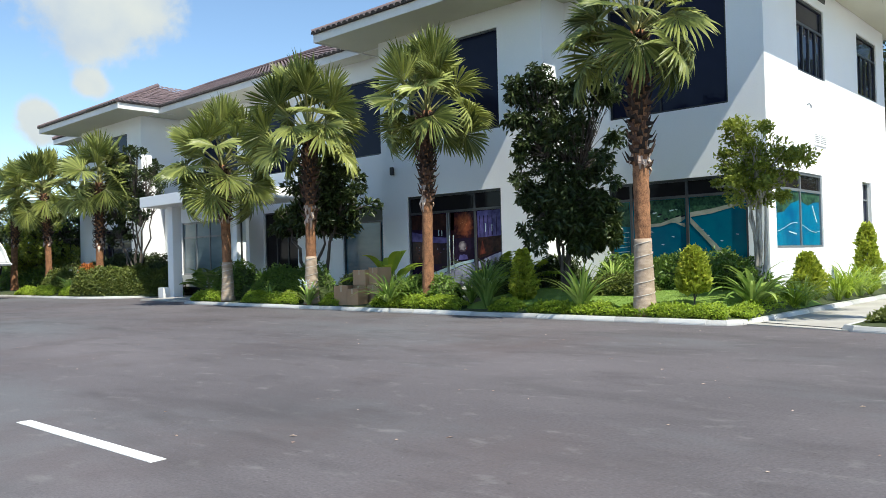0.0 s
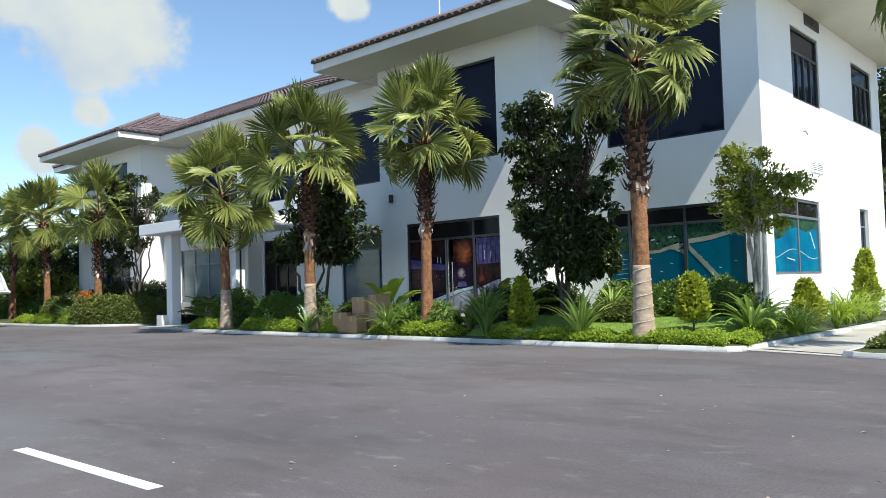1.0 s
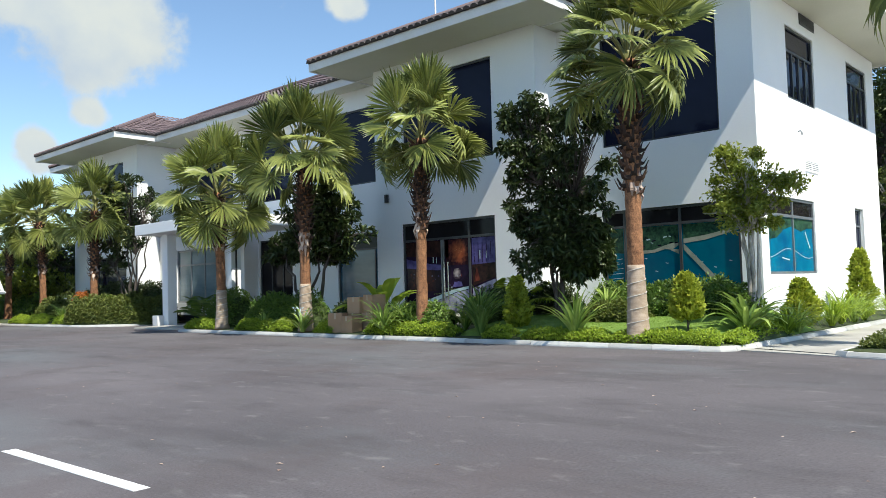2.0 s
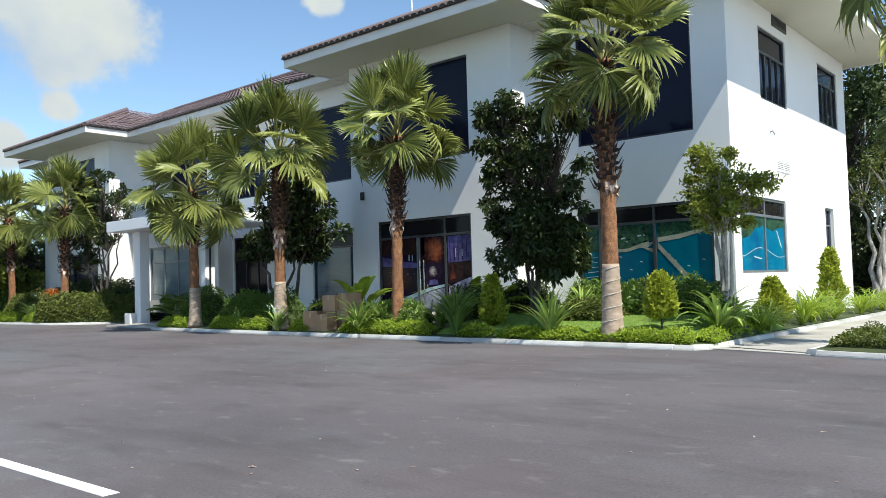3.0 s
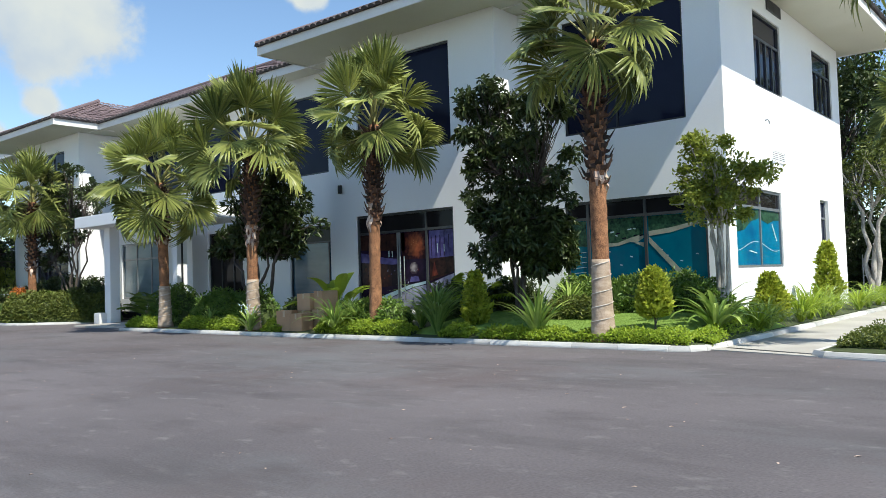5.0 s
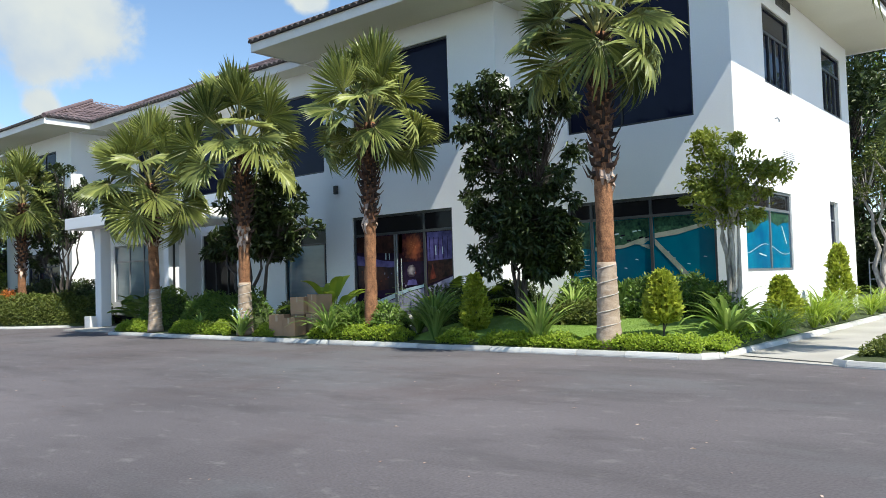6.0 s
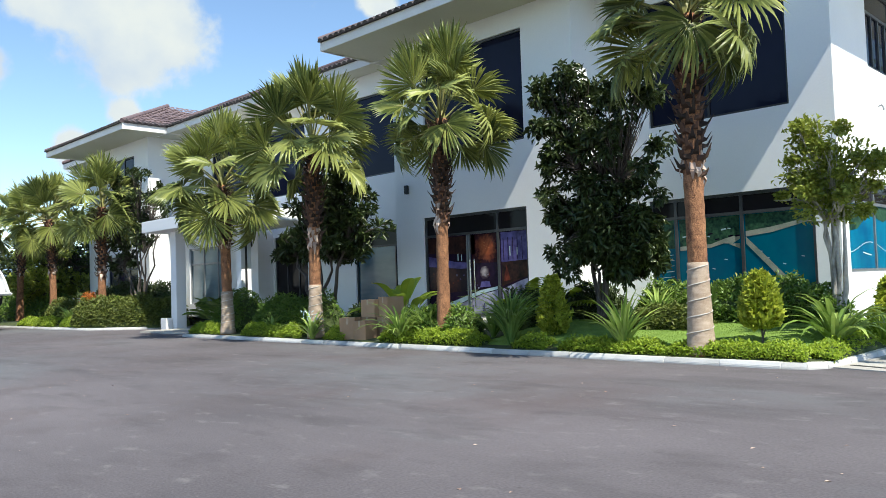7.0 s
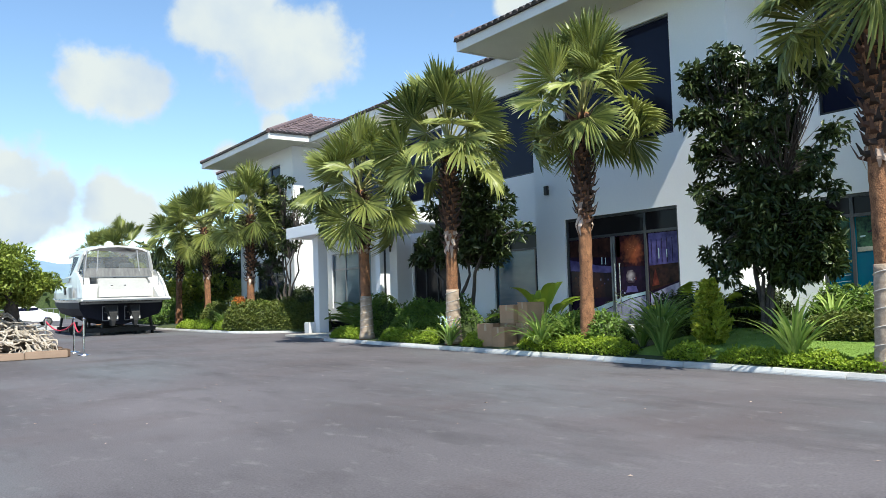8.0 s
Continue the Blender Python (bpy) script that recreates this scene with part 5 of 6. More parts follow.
def tree(name, x, y, z, stems, clumps, per, leaf, width, material, bark, label, seed, up=0.2, droop=0.0, thick=0.07, shell=0.5, cat="tree", wob=0.09):
    root = thing(name, (x, y, z), label, cat)
    tops = [(s, 1.0) for s in stems]
    part("trunk", limbs((0, 0, -0.1), tops, thick, wob, seed), bark, root, smooth=True)
    rr = random.Random(seed)
    tw = MB()
    for c, r in clumps:
        s = min(stems, key=lambda q: (Vector(q) - Vector(c)).length)
        for _ in range(3):
            e = Vector(c) + Vector([rr.uniform(-1, 1) * q * 0.8 for q in r])
            tw.tube([tuple(Vector(s) * 0.85), tuple((Vector(s) * 0.85).lerp(e, 0.5) + Vector((rr.uniform(-0.06, 0.06), rr.uniform(-0.06, 0.06), 0.05))), tuple(e)], [thick * 0.3, thick * 0.18, thick * 0.06], 5)
    part("branchwork", tw, bark, root)
    foliage("crown", root, material, clumps, per, leaf, width, shell, 0.35, up, droop)
    return root


def scatter_clumps(n, centre, radii, size, seed, shape=None, power=2):
    rr = random.Random(seed)
    out = []
    while len(out) < n:
        p = [rr.uniform(-1, 1) for _ in range(3)]
        if sum(abs(q) ** power for q in p) > 1 or (shape and not shape(p)):
            continue
        s = size * rr.uniform(0.7, 1.3)
        out.append((tuple(c + r * q for c, r, q in zip(centre, radii, p)), (s, s, s * 0.85)))
    return out


# dark dense tree before the recess: two uneven spires
dk = scatter_clumps(70, (0.62, 0, 3.3), (0.78, 0.75, 2.3), 0.27, 3, power=4) + scatter_clumps(54, (-0.62, -0.1, 3.75), (0.52, 0.5, 1.85), 0.24, 4, power=4) + scatter_clumps(54, (0.1, 0, 1.75), (1.25, 0.75, 0.85), 0.24, 5) + scatter_clumps(18, (0.75, 0, 1.5), (0.7, 0.5, 0.6), 0.22, 6)
tree("broadleaf_tree", -10.95, 16.3, 0.42, [(-0.5, 0.05, 3.9), (0.15, 0.1, 3.6), (0.6, 0.0, 3.4), (-0.15, -0.1, 2.4)], dk, 90, 0.18, 0.34, M_LEAF_DARK, M_BARK_DARK, "dense dark glossy tree with several stems in the bed", 3, up=0.1, droop=0.35, thick=0.052, shell=0.35)
# small tree with a pale twisted trunk at the corner
sm = ([((-0.05, 0, 2.9), (0.85, 0.7, 0.62))] * 8 + [((-0.05, 0, 2.25), (0.72, 0.5, 0.36))] * 4 + [((-0.4, 0, 3.55), (0.36, 0.3, 0.42))] * 3 + [((0.85, 0, 2.9), (0.42, 0.35, 0.26))] * 2
      + [(c, (r[0], r[1], r[2] * 0.8)) for c, r in scatter_clumps(26, (-0.05, 0, 2.85), (1.15, 0.9, 0.95), 0.17, 12)])
tree("corner_tree", -6.65, 17.2, 0.3, [(-0.26, 0, 2.7), (-0.1, 0.1, 2.8), (0.04, -0.06, 2.75), (0.16, 0.05, 2.6), (0.1, -0.1, 2.4), (-0.14, -0.08, 2.3), (0.0, 0.0, 2.6)], sm, 195, 0.1, 0.5, M_LEAF_BRIGHT, M_BARK, "small tree with a pale knotted multi-stemmed trunk", 6, thick=0.06, wob=0.08, shell=0.02)
# dark frangipani behind the third palm
fr = scatter_clumps(74, (0.5, 0, 3.05), (1.85, 1.0, 1.35), 0.3, 12) + scatter_clumps(16, (-1.5, 0.1, 2.55), (0.95, 0.6, 0.55), 0.26, 13)
tree("frangipani_tree", -20.3, 16.2, 0.25, [(-1.5, 0, 2.5), (-0.2, 0.1, 3.0), (1.4, 0, 2.8), (0.7, -0.2, 2.3)], fr, 70, 0.26, 0.32, M_LEAF_DARK, M_BARK_DARK, "dark-leaved frangipani with crooked limbs", 9, thick=0.085, wob=0.16, shell=0.3)
fr2 = scatter_clumps(96, (-0.3, 0, 4.8), (2.7, 0.9, 1.75), 0.22, 15) + scatter_clumps(22, (-1.6, 0, 3.0), (1.2, 0.6, 0.9), 0.2, 16)
tree("frangipani_tree", -34.1, 17.0, 0.2, [(-1.9, 0, 3.6), (-0.9, 0.1, 4.4), (0.1, 0, 4.9), (1.2, 0, 4.6), (1.9, -0.1, 3.9), (-1.5, -0.2, 2.9), (0.7, -0.1, 3.4)], fr2, 32, 0.22, 0.36, M_LEAF_DARK, M_BARK_DARK, "sparse frangipani with bare forked limbs", 14, thick=0.06, wob=0.2, shell=0.3)

# trees behind and beside the building
for k, (x, y, s, m) in enumerate(((-10.5, 42, 1.1, M_LEAF_DARK), (-6.6, 46, 1.25, M_LEAF_GREEN), (-2.0, 40, 1.0, M_LEAF_OLIVE), (2.5, 43, 1.1, M_LEAF_DARK), (-12, 50, 1.5, M_LEAF_DARK), (-3, 54, 1.6, M_LEAF_GREEN), (6, 52, 1.5, M_LEAF_DARK))):
    tree("background_tree", x, y, 0, [(-1 * s, 0, 5 * s), (0.2, 0.5, 6 * s), (1.1 * s, 0, 5 * s)], scatter_clumps(30, (0, 0, 6 * s), (2.6 * s, 2.4 * s, 4.6 * s), 1.0 * s, 70 + k), 230, 0.3, 0.5, m, M_BARK_DARK, "tall dense green tree behind the building", 30 + k, thick=0.2, wob=0.3)
tree("slender_tree", -6.9, 32.2, 0.1, [(0.1, 0, 3.8), (-0.5, 0, 4.2), (0.7, 0, 4.4)], scatter_clumps(16, (0.1, 0, 4.2), (1.2, 1.0, 1.2), 0.4, 90), 110, 0.13, 0.5, M_LEAF_OLIVE, M_BARK, "slender tree with a crooked pale trunk by the drive", 41, thick=0.12, wob=0.2)
for k, (x, y, s, m) in enumerate(((-50.5, 19.5, 1.0, M_LEAF_DARK), (-52, 25, 1.1, M_LEAF_GREEN), (-49.0, 18.3, 0.7, M_LEAF_BRIGHT), (-58.5, 17.5, 0.85, M_LEAF_DARK), (-60, 26, 1.0, M_LEAF_OLIVE), (-70, 20, 0.7, M_LEAF_DARK))):
    tree("background_tree", x, y, 0, [(-1 * s, 0, 3.5 * s), (0.2, 0.5, 4.2 * s), (1.1 * s, 0, 3.5 * s)], scatter_clumps(24, (0, 0, 3.6 * s), (2.6 * s, 2.4 * s, 2.6 * s), 0.9 * s, 170 + k), 200, 0.26, 0.5, m, M_BARK_DARK, "dense green tree beyond the far wing", 60 + k, thick=0.2, wob=0.3)
hedge("back_hedge", -16, 12, 47, 49, 0, 4.5, M_LEAF_DARK, "tall dark hedge behind the trees", 60, 0.35, 0.5, 76)
hedge("back_hedge", -7, 8, 34.5, 36, 0, 1.5, M_LEAF_GREEN, "green hedge behind the drive", 130, 0.16, 0.45, 77)
hedge("back_hedge", -104, -98, -30, 45, 0, 4.2, M_LEAF_DARK, "hazy green tree belt beyond the railing", 14, 0.7, 0.5, 79)
hedge("back_hedge", -60, -46, 17, 19, 0, 1.6, M_LEAF_GREEN, "green shrub belt beyond the far wing", 90, 0.2, 0.45, 78)


# ---- cardboard boxes ----
def carton(x, y, z, w, d, h, rz, label, flap=False):
    o = thing("cardboard_box", (x, y, z), label, "box", "stacked cardboard boxes", rz=rz)
    part("carton", MB().box(-w / 2, w / 2, -d / 2, d / 2, 0, h), M_CARD, o, bevel=0.008)
    part("tape", MB().box(-0.03, 0.03, -d / 2 - 0.002, d / 2 + 0.002, h, h + 0.002).box(-0.03, 0.03, -d / 2 - 0.003, -d / 2 - 0.001, h * 0.7, h), M_TAPE, o)
    if flap:
        part("flap", MB().box(-w / 2, w / 2, 0, d * 0.45, 0, 0.006, pose(0, -d / 2, h, -55, 0, 0)), M_CARD, o)


carton(-17.36, 14.84, 0.11, 0.42, 0.4, 0.54, 28, "brown cardboard box on the edge of the bed")
carton(-16.88, 14.92, 0.11, 0.44, 0.4, 0.46, 4, "opened brown cardboard box lying beside others")
carton(-17.16, 15.40, 0.13, 0.52, 0.46, 0.5, 10, "brown cardboard box under another box")
carton(-17.12, 15.42, 0.635, 0.5, 0.44, 0.44, 3, "brown cardboard box on top of another")
carton(-16.58, 15.48, 0.13, 0.52, 0.46, 0.52, -6, "brown cardboard box among green plants")
carton(-16.56, 15.50, 0.655, 0.5, 0.45, 0.48, -14, "worn brown cardboard box with an open flap", True)

# ---- motor yacht on a cradle ----
YACHT_AT = pose(-40.5, 11.75, 0, 0, 0, 180) @ Matrix.Diagonal((1.085, 1.085, 1.085, 1))
yacht = thing("motor_yacht", (0, 0, 0), "white motor yacht with a navy bottom on a steel cradle", "boat")
yacht.matrix_basis = YACHT_AT


def section(x, beam, keel, chine, deck, n=5):
    """Right and left hull outline at one station, from gunwale to gunwale."""
    r = [(x, beam, deck), (x, beam * 0.99, (deck + chine) / 2), (x, beam * 0.9, chine), (x, beam * 0.45, (keel + chine) / 2 - 0.03), (x, 0.0, keel)]
    return [Vector(p) for p in r] + [Vector((p[0], -p[1], p[2])) for p in reversed(r[:-1])]


stations = [(0.0, 1.68, 0.42, 0.85, 1.42), (2.0, 1.75, 0.38, 0.86, 1.44), (5.0, 1.72, 0.38, 0.95, 1.48), (8.0, 1.35, 0.45, 1.15, 1.55), (10.2, 0.72, 0.75, 1.4, 1.64), (11.6, 0.12, 1.3, 1.62, 1.72)]
part("hull_bottom", MB().loft([section(*s) for s in stations]), M_HULL_DARK, yacht, "navy blue hull bottom", smooth=False)
rings = []
for x, b, k, c, d in stations:
    g = d + 0.72
    rings.append([Vector(p) for p in ((x, b + 0.01, d - 0.02), (x, b + 0.06, d + 0.1), (x, b + 0.03, d + 0.4), (x, max(0.02, b - 0.06), g), (x, max(0.01, b - 0.3), g + 0.02), (x, -max(0.01, b - 0.3), g + 0.02), (x, -max(0.02, b - 0.06), g), (x, -b - 0.03, d + 0.4), (x, -b - 0.06, d + 0.1), (x, -b - 0.01, d - 0.02))])
part("topside", MB().loft(rings), M_HULL, yacht, "white glossy topside")
part("rub_rail", MB().tube([(x, b + 0.07, d + 0.1) for x, b, k, c, d in stations], 0.035, 6).tube([(x, -b - 0.07, d + 0.1) for x, b, k, c, d in stations], 0.035, 6), M_CHROME, yacht)
part("swim_platform", MB().box(-0.95, 0.0, -1.78, 1.78, 1.42, 1.56), M_HULL, yacht, "white swim platform", bevel=0.04)
part("platform_fender", MB().box(-0.99, -0.95, -1.7, 1.7, 1.44, 1.5), M_FRAME_GREY, yacht)
# sloping transom hatch, coaming wings and cockpit
hatch = part("transom_hatch", MB().loft([[(-0.5, -1.15, 1.58), (-0.5, 1.0, 1.58), (0.0, 1.0, 1.58), (0.0, -1.15, 1.58)], [(-0.34, -1.12, 1.9), (-0.34, 0.97, 1.9), (0.1, 0.97, 1.9), (0.1, -1.12, 1.9)], [(0.25, -1.05, 2.42), (0.25, 0.92, 2.42), (0.6, 0.92, 2.42), (0.6, -1.05, 2.42)]]), M_HATCH, yacht, "cream sloping engine hatch", bevel=0.03)
part("catch", MB().box(-0.16, -0.12, -0.12, -0.04, 2.05, 2.1), M_CHROME, hatch)
part("catch", MB().box(-0.16, -0.12, 0.4, 0.48, 2.05, 2.1), M_CHROME, hatch)
part("hatch_lip", MB().box(0.2, 0.28, -1.2, 1.15, 2.43, 2.47), M_FRAME_GREY, yacht)
part("waterline_stripe", MB().box(-0.03, -0.002, -1.62, 1.62, 1.32, 1.4), M_SILVER, yacht)
for s in (-1, 1):
    w = [[Vector((x, s * y0, z0)), Vector((x, s * y1, z0)), Vector((x, s * (y1 - 0.08), z1)), Vector((x, s * (y0 - 0.02), z1))] for x, y0, y1, z0, z1 in ((-0.6, 1.35, 1.74, 1.56, 1.62), (-0.1, 1.3, 1.76, 1.56, 2.0), (0.5, 1.2, 1.74, 1.56, 2.45), (1.6, 1.15, 1.72, 1.56, 2.62), (4.0, 1.15, 1.66, 1.56, 2.55), (6.5, 0.9, 1.45, 1.6, 2.4))]
    part("coaming", MB().loft(w), M_HULL, yacht, smooth=False, bevel=0.03)
    part("side_window", MB().loft([[Vector((x, s * (1.7 - 0.03 * i), z)) for i, z in enumerate((2.3, 2.5))] for x in (2.2, 4.8)], closed=False, cap=False), M_GLASS, yacht)
    part("vent_panel", MB().box(0.6, 1.5, s * 1.81 - 0.01, s * 1.81 + 0.01, 1.62, 2.05), M_SILVER, yacht)
    part("porthole", MB().tube([(2.4, s * 1.79, 1.95), (2.4, s * 1.84, 1.95)], 0.18, 14), M_BLACK, yacht)
    part("grab_rail", MB().tube([(0.0, s * 1.5, 2.05), (0.0, s * 1.5, 2.5), (0.4, s * 1.48, 2.75), (0.9, s * 1.46, 2.75)], 0.018, 6), M_CHROME, yacht)
# radar arch with canvas enclosure
arch = part("hardtop", MB().loft([[Vector((x, 1.36 * math.sin(a), z - 0.12 + 0.4 * math.cos(a) ** 0.8)) for a in [math.pi * (k / 10 - 0.5) * 0.998 for k in range(11)]] + [Vector((x, 1.31 * math.sin(a), z - 0.18 + 0.38 * math.cos(a) ** 0.8)) for a in [math.pi * (0.5 - k / 10) * 0.998 for k in range(11)]] for x, z in ((0.75, 3.55), (2.4, 3.66), (4.2, 3.6))]), M_HULL, yacht, "white hardtop over the cockpit")
part("dome_aerial", MB().tube([(2.4, 0, 3.9), (2.4, 0, 4.02), (2.4, 0, 4.12)], [0.2, 0.2, 0.08], 12), M_HULL, yacht)
for s in (-1, 1):
    part("arch_leg", MB().loft([[Vector((x, s * (y - 0.05), z)), Vector((x, s * (y + 0.05), z)), Vector((x + wd, s * (y + 0.05), z)), Vector((x + wd, s * (y - 0.05), z))] for x, y, z, wd in ((1.2, 1.6, 2.5, 0.9), (0.95, 1.45, 3.1, 0.5), (0.8, 1.3, 3.6, 0.6))]), M_HULL, yacht)
part("canvas_skirt", MB().loft([[(0.5, -1.38, 2.44), (0.5, 1.38, 2.44)], [(0.6, -1.36, 2.7), (0.6, 1.36, 2.7)], [(0.66, -1.33, 2.84), (0.66, 1.33, 2.84)]], closed=False, cap=False), M_CANVAS, yacht, "folded grey canvas skirt")
part("clear_curtain", MB().loft([[(0.66, -1.3, 2.86), (0.66, 1.3, 2.86)], [(0.73, -1.24, 3.55), (0.73, 1.24, 3.55)]], closed=False, cap=False), M_CURTAIN, yacht, "clear plastic curtain of the cockpit")
for y in (-1.32, -0.85, 0.85, 1.32):
    part("curtain_post", MB().tube([(0.6, y * 1.04, 2.45), (0.7, y * 0.93, 3.62)], 0.024, 6), M_SILVER, yacht)
for s_ in (-1, 1):
    part("side_curtain", MB().loft([[(0.66, s_ * 1.33, 2.6), (4.0, s_ * 1.42, 2.6)], [(0.74, s_ * 1.25, 3.55), (3.6, s_ * 1.3, 3.6)]], closed=False, cap=False), M_CURTAIN, yacht)
    part("cheek", MB().loft([[Vector((x, s_ * 1.62, z)), Vector((x, s_ * 1.72, z)), Vector((x, s_ * 1.66, z + h)), Vector((x, s_ * 1.58, z + h))] for x, z, h in ((-0.85, 1.57, 0.08), (-0.5, 1.57, 0.5), (0.0, 1.57, 0.82), (0.6, 1.57, 1.1), (1.4, 1.57, 1.2))]), M_HULL, yacht)
for s_ in (-0.7, 0.55):
    part("helm_seat", MB().box(2.1, 2.3, s_ - 0.32, s_ + 0.32, 2.2, 3.15).box(2.3, 2.8, s_ - 0.32, s_ + 0.32, 2.2, 2.7), M_HATCH, yacht, "cream helm seat", bevel=0.05)
for s_ in (-1, 1):
    part("quarter_flap", MB().loft([[(0.62, s_ * 1.36, 2.46), (0.72, s_ * 1.42, 2.46), (0.72, s_ * 1.2, 2.46)], [(0.7, s_ * 1.3, 3.1), (0.8, s_ * 1.36, 3.1), (0.8, s_ * 1.22, 3.1)], [(0.74, s_ * 1.26, 3.58), (0.84, s_ * 1.3, 3.58), (0.84, s_ * 1.22, 3.58)]]), M_CANVAS, yacht)
part("windscreen", MB().loft([[(4.4, -1.3, 2.5), (4.4, 1.3, 2.5)], [(3.9, -1.2, 3.5), (3.9, 1.2, 3.5)]], closed=False, cap=False), M_GLASS, yacht)
part("cabin_roof", MB().loft([[Vector((x, b * math.sin(a), z + h * math.cos(a))) for a in [math.pi * (k / 8 - 0.5) for k in range(9)]] for x, b, z, h in ((4.2, 1.4, 2.1, 0.5), (7.0, 1.15, 2.15, 0.4), (9.5, 0.6, 2.25, 0.2))]), M_HULL, yacht, smooth=True)
for y in (-0.38, 0.5):
    d = part("stern_drive", MB().loft([[Vector((x, y - w, z)), Vector((x, y + w, z)), Vector((x - l, y + w, z)), Vector((x - l, y - w, z))] for x, z, w, l in ((-0.02, 1.26, 0.2, 0.5), (-0.1, 0.95, 0.16, 0.6), (-0.25, 0.62, 0.09, 0.5), (-0.35, 0.4, 0.05, 0.35))]), M_RUBBER, yacht, "black stern drive leg")
    part("propeller", MB().tube([(-0.7, y, 0.72), (-0.5, y, 0.72)], [0.04, 0.08], 10).box(-0.64, -0.58, y - 0.2, y + 0.2, 0.68, 0.78).box(-0.64, -0.58, y - 0.05, y + 0.05, 0.54, 0.92), M_HULL, d)
    part("ram", MB().tube([(-0.05, y - 0.2, 1.0), (-0.62, y - 0.14, 0.8)], 0.045, 8).tube([(-0.05, y + 0.2, 1.0), (-0.62, y + 0.14, 0.8)], 0.045, 8), M_CHROME, d)
    part("drive_frame", MB().tube([(-0.1, y - 0.3, 0.62), (-0.1, y - 0.3, 1.2), (-0.1, y + 0.3, 1.2), (-0.1, y + 0.3, 0.62), (-0.1, y - 0.3, 0.62)], 0.026, 6), M_SILVER, d)
cradle = thing("boat_cradle", (0, 0, 0), "dark steel cradle carrying the yacht", "cradle")
cradle.matrix_basis = YACHT_AT
for x in (0.6, 3.4, 6.4):
    part("bunk", MB().box(x - 0.1, x + 0.1, -1.5, 1.5, 0.12, 0.3), M_BLACK, cradle)
    for y in (-1.4, -0.7, 0.7, 1.4):
        part("prop_post", MB().tube([(x, y, 0.0), (x, y * 0.92, 0.72 if abs(y) > 1 else 0.5)], 0.06, 8), M_BLACK, cradle)
for y in (-1.0, 1.0):
    part("beam", MB().box(-0.2, 7.5, y - 0.09, y + 0.09, 0.02, 0.118), M_BLACK, cradle)

# ---- bonsai in a low planter ----
rr_edge = random.Random(3)
planter = thing("planter", (-24.3, 4.75, 0), "low planter edged with rough brown timbers", "planter")
planter.matrix_basis = pose(-27.4, 4.9, 0) @ Matrix.Diagonal((1.1, 1.1, 1.1, 1))
part("soil", MB().box(-1.35, 1.35, -1.85, 1.85, 0.0, 0.14), M_ROOT, planter)
edge = [(1.43, -1.44 + 0.96 * k, 0.07, 0.47) for k in range(4)] + [(-1.43, -1.44 + 0.96 * k, 0.07, 0.47) for k in range(4)] + [(-1.08 + 0.54 * k, 1.93, 0.26, 0.07) for k in range(5)] + [(-1.08 + 0.54 * k, -1.93, 0.26, 0.07) for k in range(5)]
for x, y, hx, hy in edge:
    part("edging_timber", MB().box(x - hx, x + hx, y - hy, y + hy, 0.0, rr_edge.uniform(0.16, 0.21)), M_BRICK, planter, bevel=0.02)
bonsai = thing("bonsai_tree", (-24.3, 5.4, 0.14), "old bonsai fig with bleached tangled roots and a wide crown", "tree")
bonsai.matrix_basis = pose(-27.4, 5.55, 0.154) @ Matrix.Diagonal((1.2, 1.2, 1.25, 1))
rr = random.Random(5)
roots = MB()
for i in range(430):
    # crooked roots running down and out from the foot of the trunk, heaped over one another
    a, r = rr.uniform(0, 2 * math.pi), 1.15 * rr.random() ** 0.7
    top = max(0.05, 0.98 - 0.74 * r)
    p = Vector((math.cos(a) * r, math.sin(a) * r * 1.15 - 0.1, top * rr.uniform(0.35, 1.05)))
    d = a + rr.uniform(-1.3, 1.3)
    pts = [p]
    for k in range(5):
        d += rr.uniform(-0.7, 0.7)
        p = p + Vector((math.cos(d), math.sin(d), rr.uniform(-0.95, 0.4))) * rr.uniform(0.06, 0.13)
        p = Vector((max(-1.25, min(1.25, p.x)), max(-1.9, min(1.1, p.y)), max(0.01, p.z)))
        pts.append(p)
    q = rr.uniform(0.012, 0.034)
    roots.tube(pts, [q, q * 1.2, q, q * 0.9, q * 0.7, q * 0.25], 5)
part("root_tangle", roots, M_ROOT, bonsai, "bleached tangled roots", kind="stuff")
part("trunk", MB().tube([(0, 0.22, 0.0), (0.02, 0.16, 0.35), (-0.03, 0.26, 0.8), (0.0, 0.2, 1.2), (0, 0.15, 1.6)], [0.34, 0.22, 0.16, 0.15, 0.08], 11).tube([(0.1, -0.5, 0.1), (0.05, -0.3, 0.6), (0, -0.55, 1.1), (0, -0.6, 1.5)], [0.2, 0.13, 0.1, 0.05], 9).tube([(0.12, 0.6, 0.1), (0.05, 0.4, 0.5), (0, 0.3, 0.85)], [0.1, 0.07, 0.05], 8), M_BARK_DARK, bonsai, "dark gnarled trunk", smooth=True)
part("limb", limbs((0, 0.2, 1.0), [((0.3, 0.9, 1.55), 0.9), ((0, -0.9, 1.6), 0.9), ((0.3, 0.2, 1.8), 0.9), ((-0.4, 0.4, 1.7), 0.8)], 0.1, 0.08, 4), M_BARK_DARK, bonsai, smooth=True)
foliage("crown", bonsai, M_LEAF_BONSAI, scatter_clumps(110, (0.0, -0.62, 1.74), (1.2, 1.5, 0.78), 0.3, 33, shape=lambda q: q[2] > -0.8) + scatter_clumps(16, (0.2, 0.72, 1.38), (0.4, 0.42, 0.3), 0.22, 34), 210, 0.1, 0.5, 0.4)


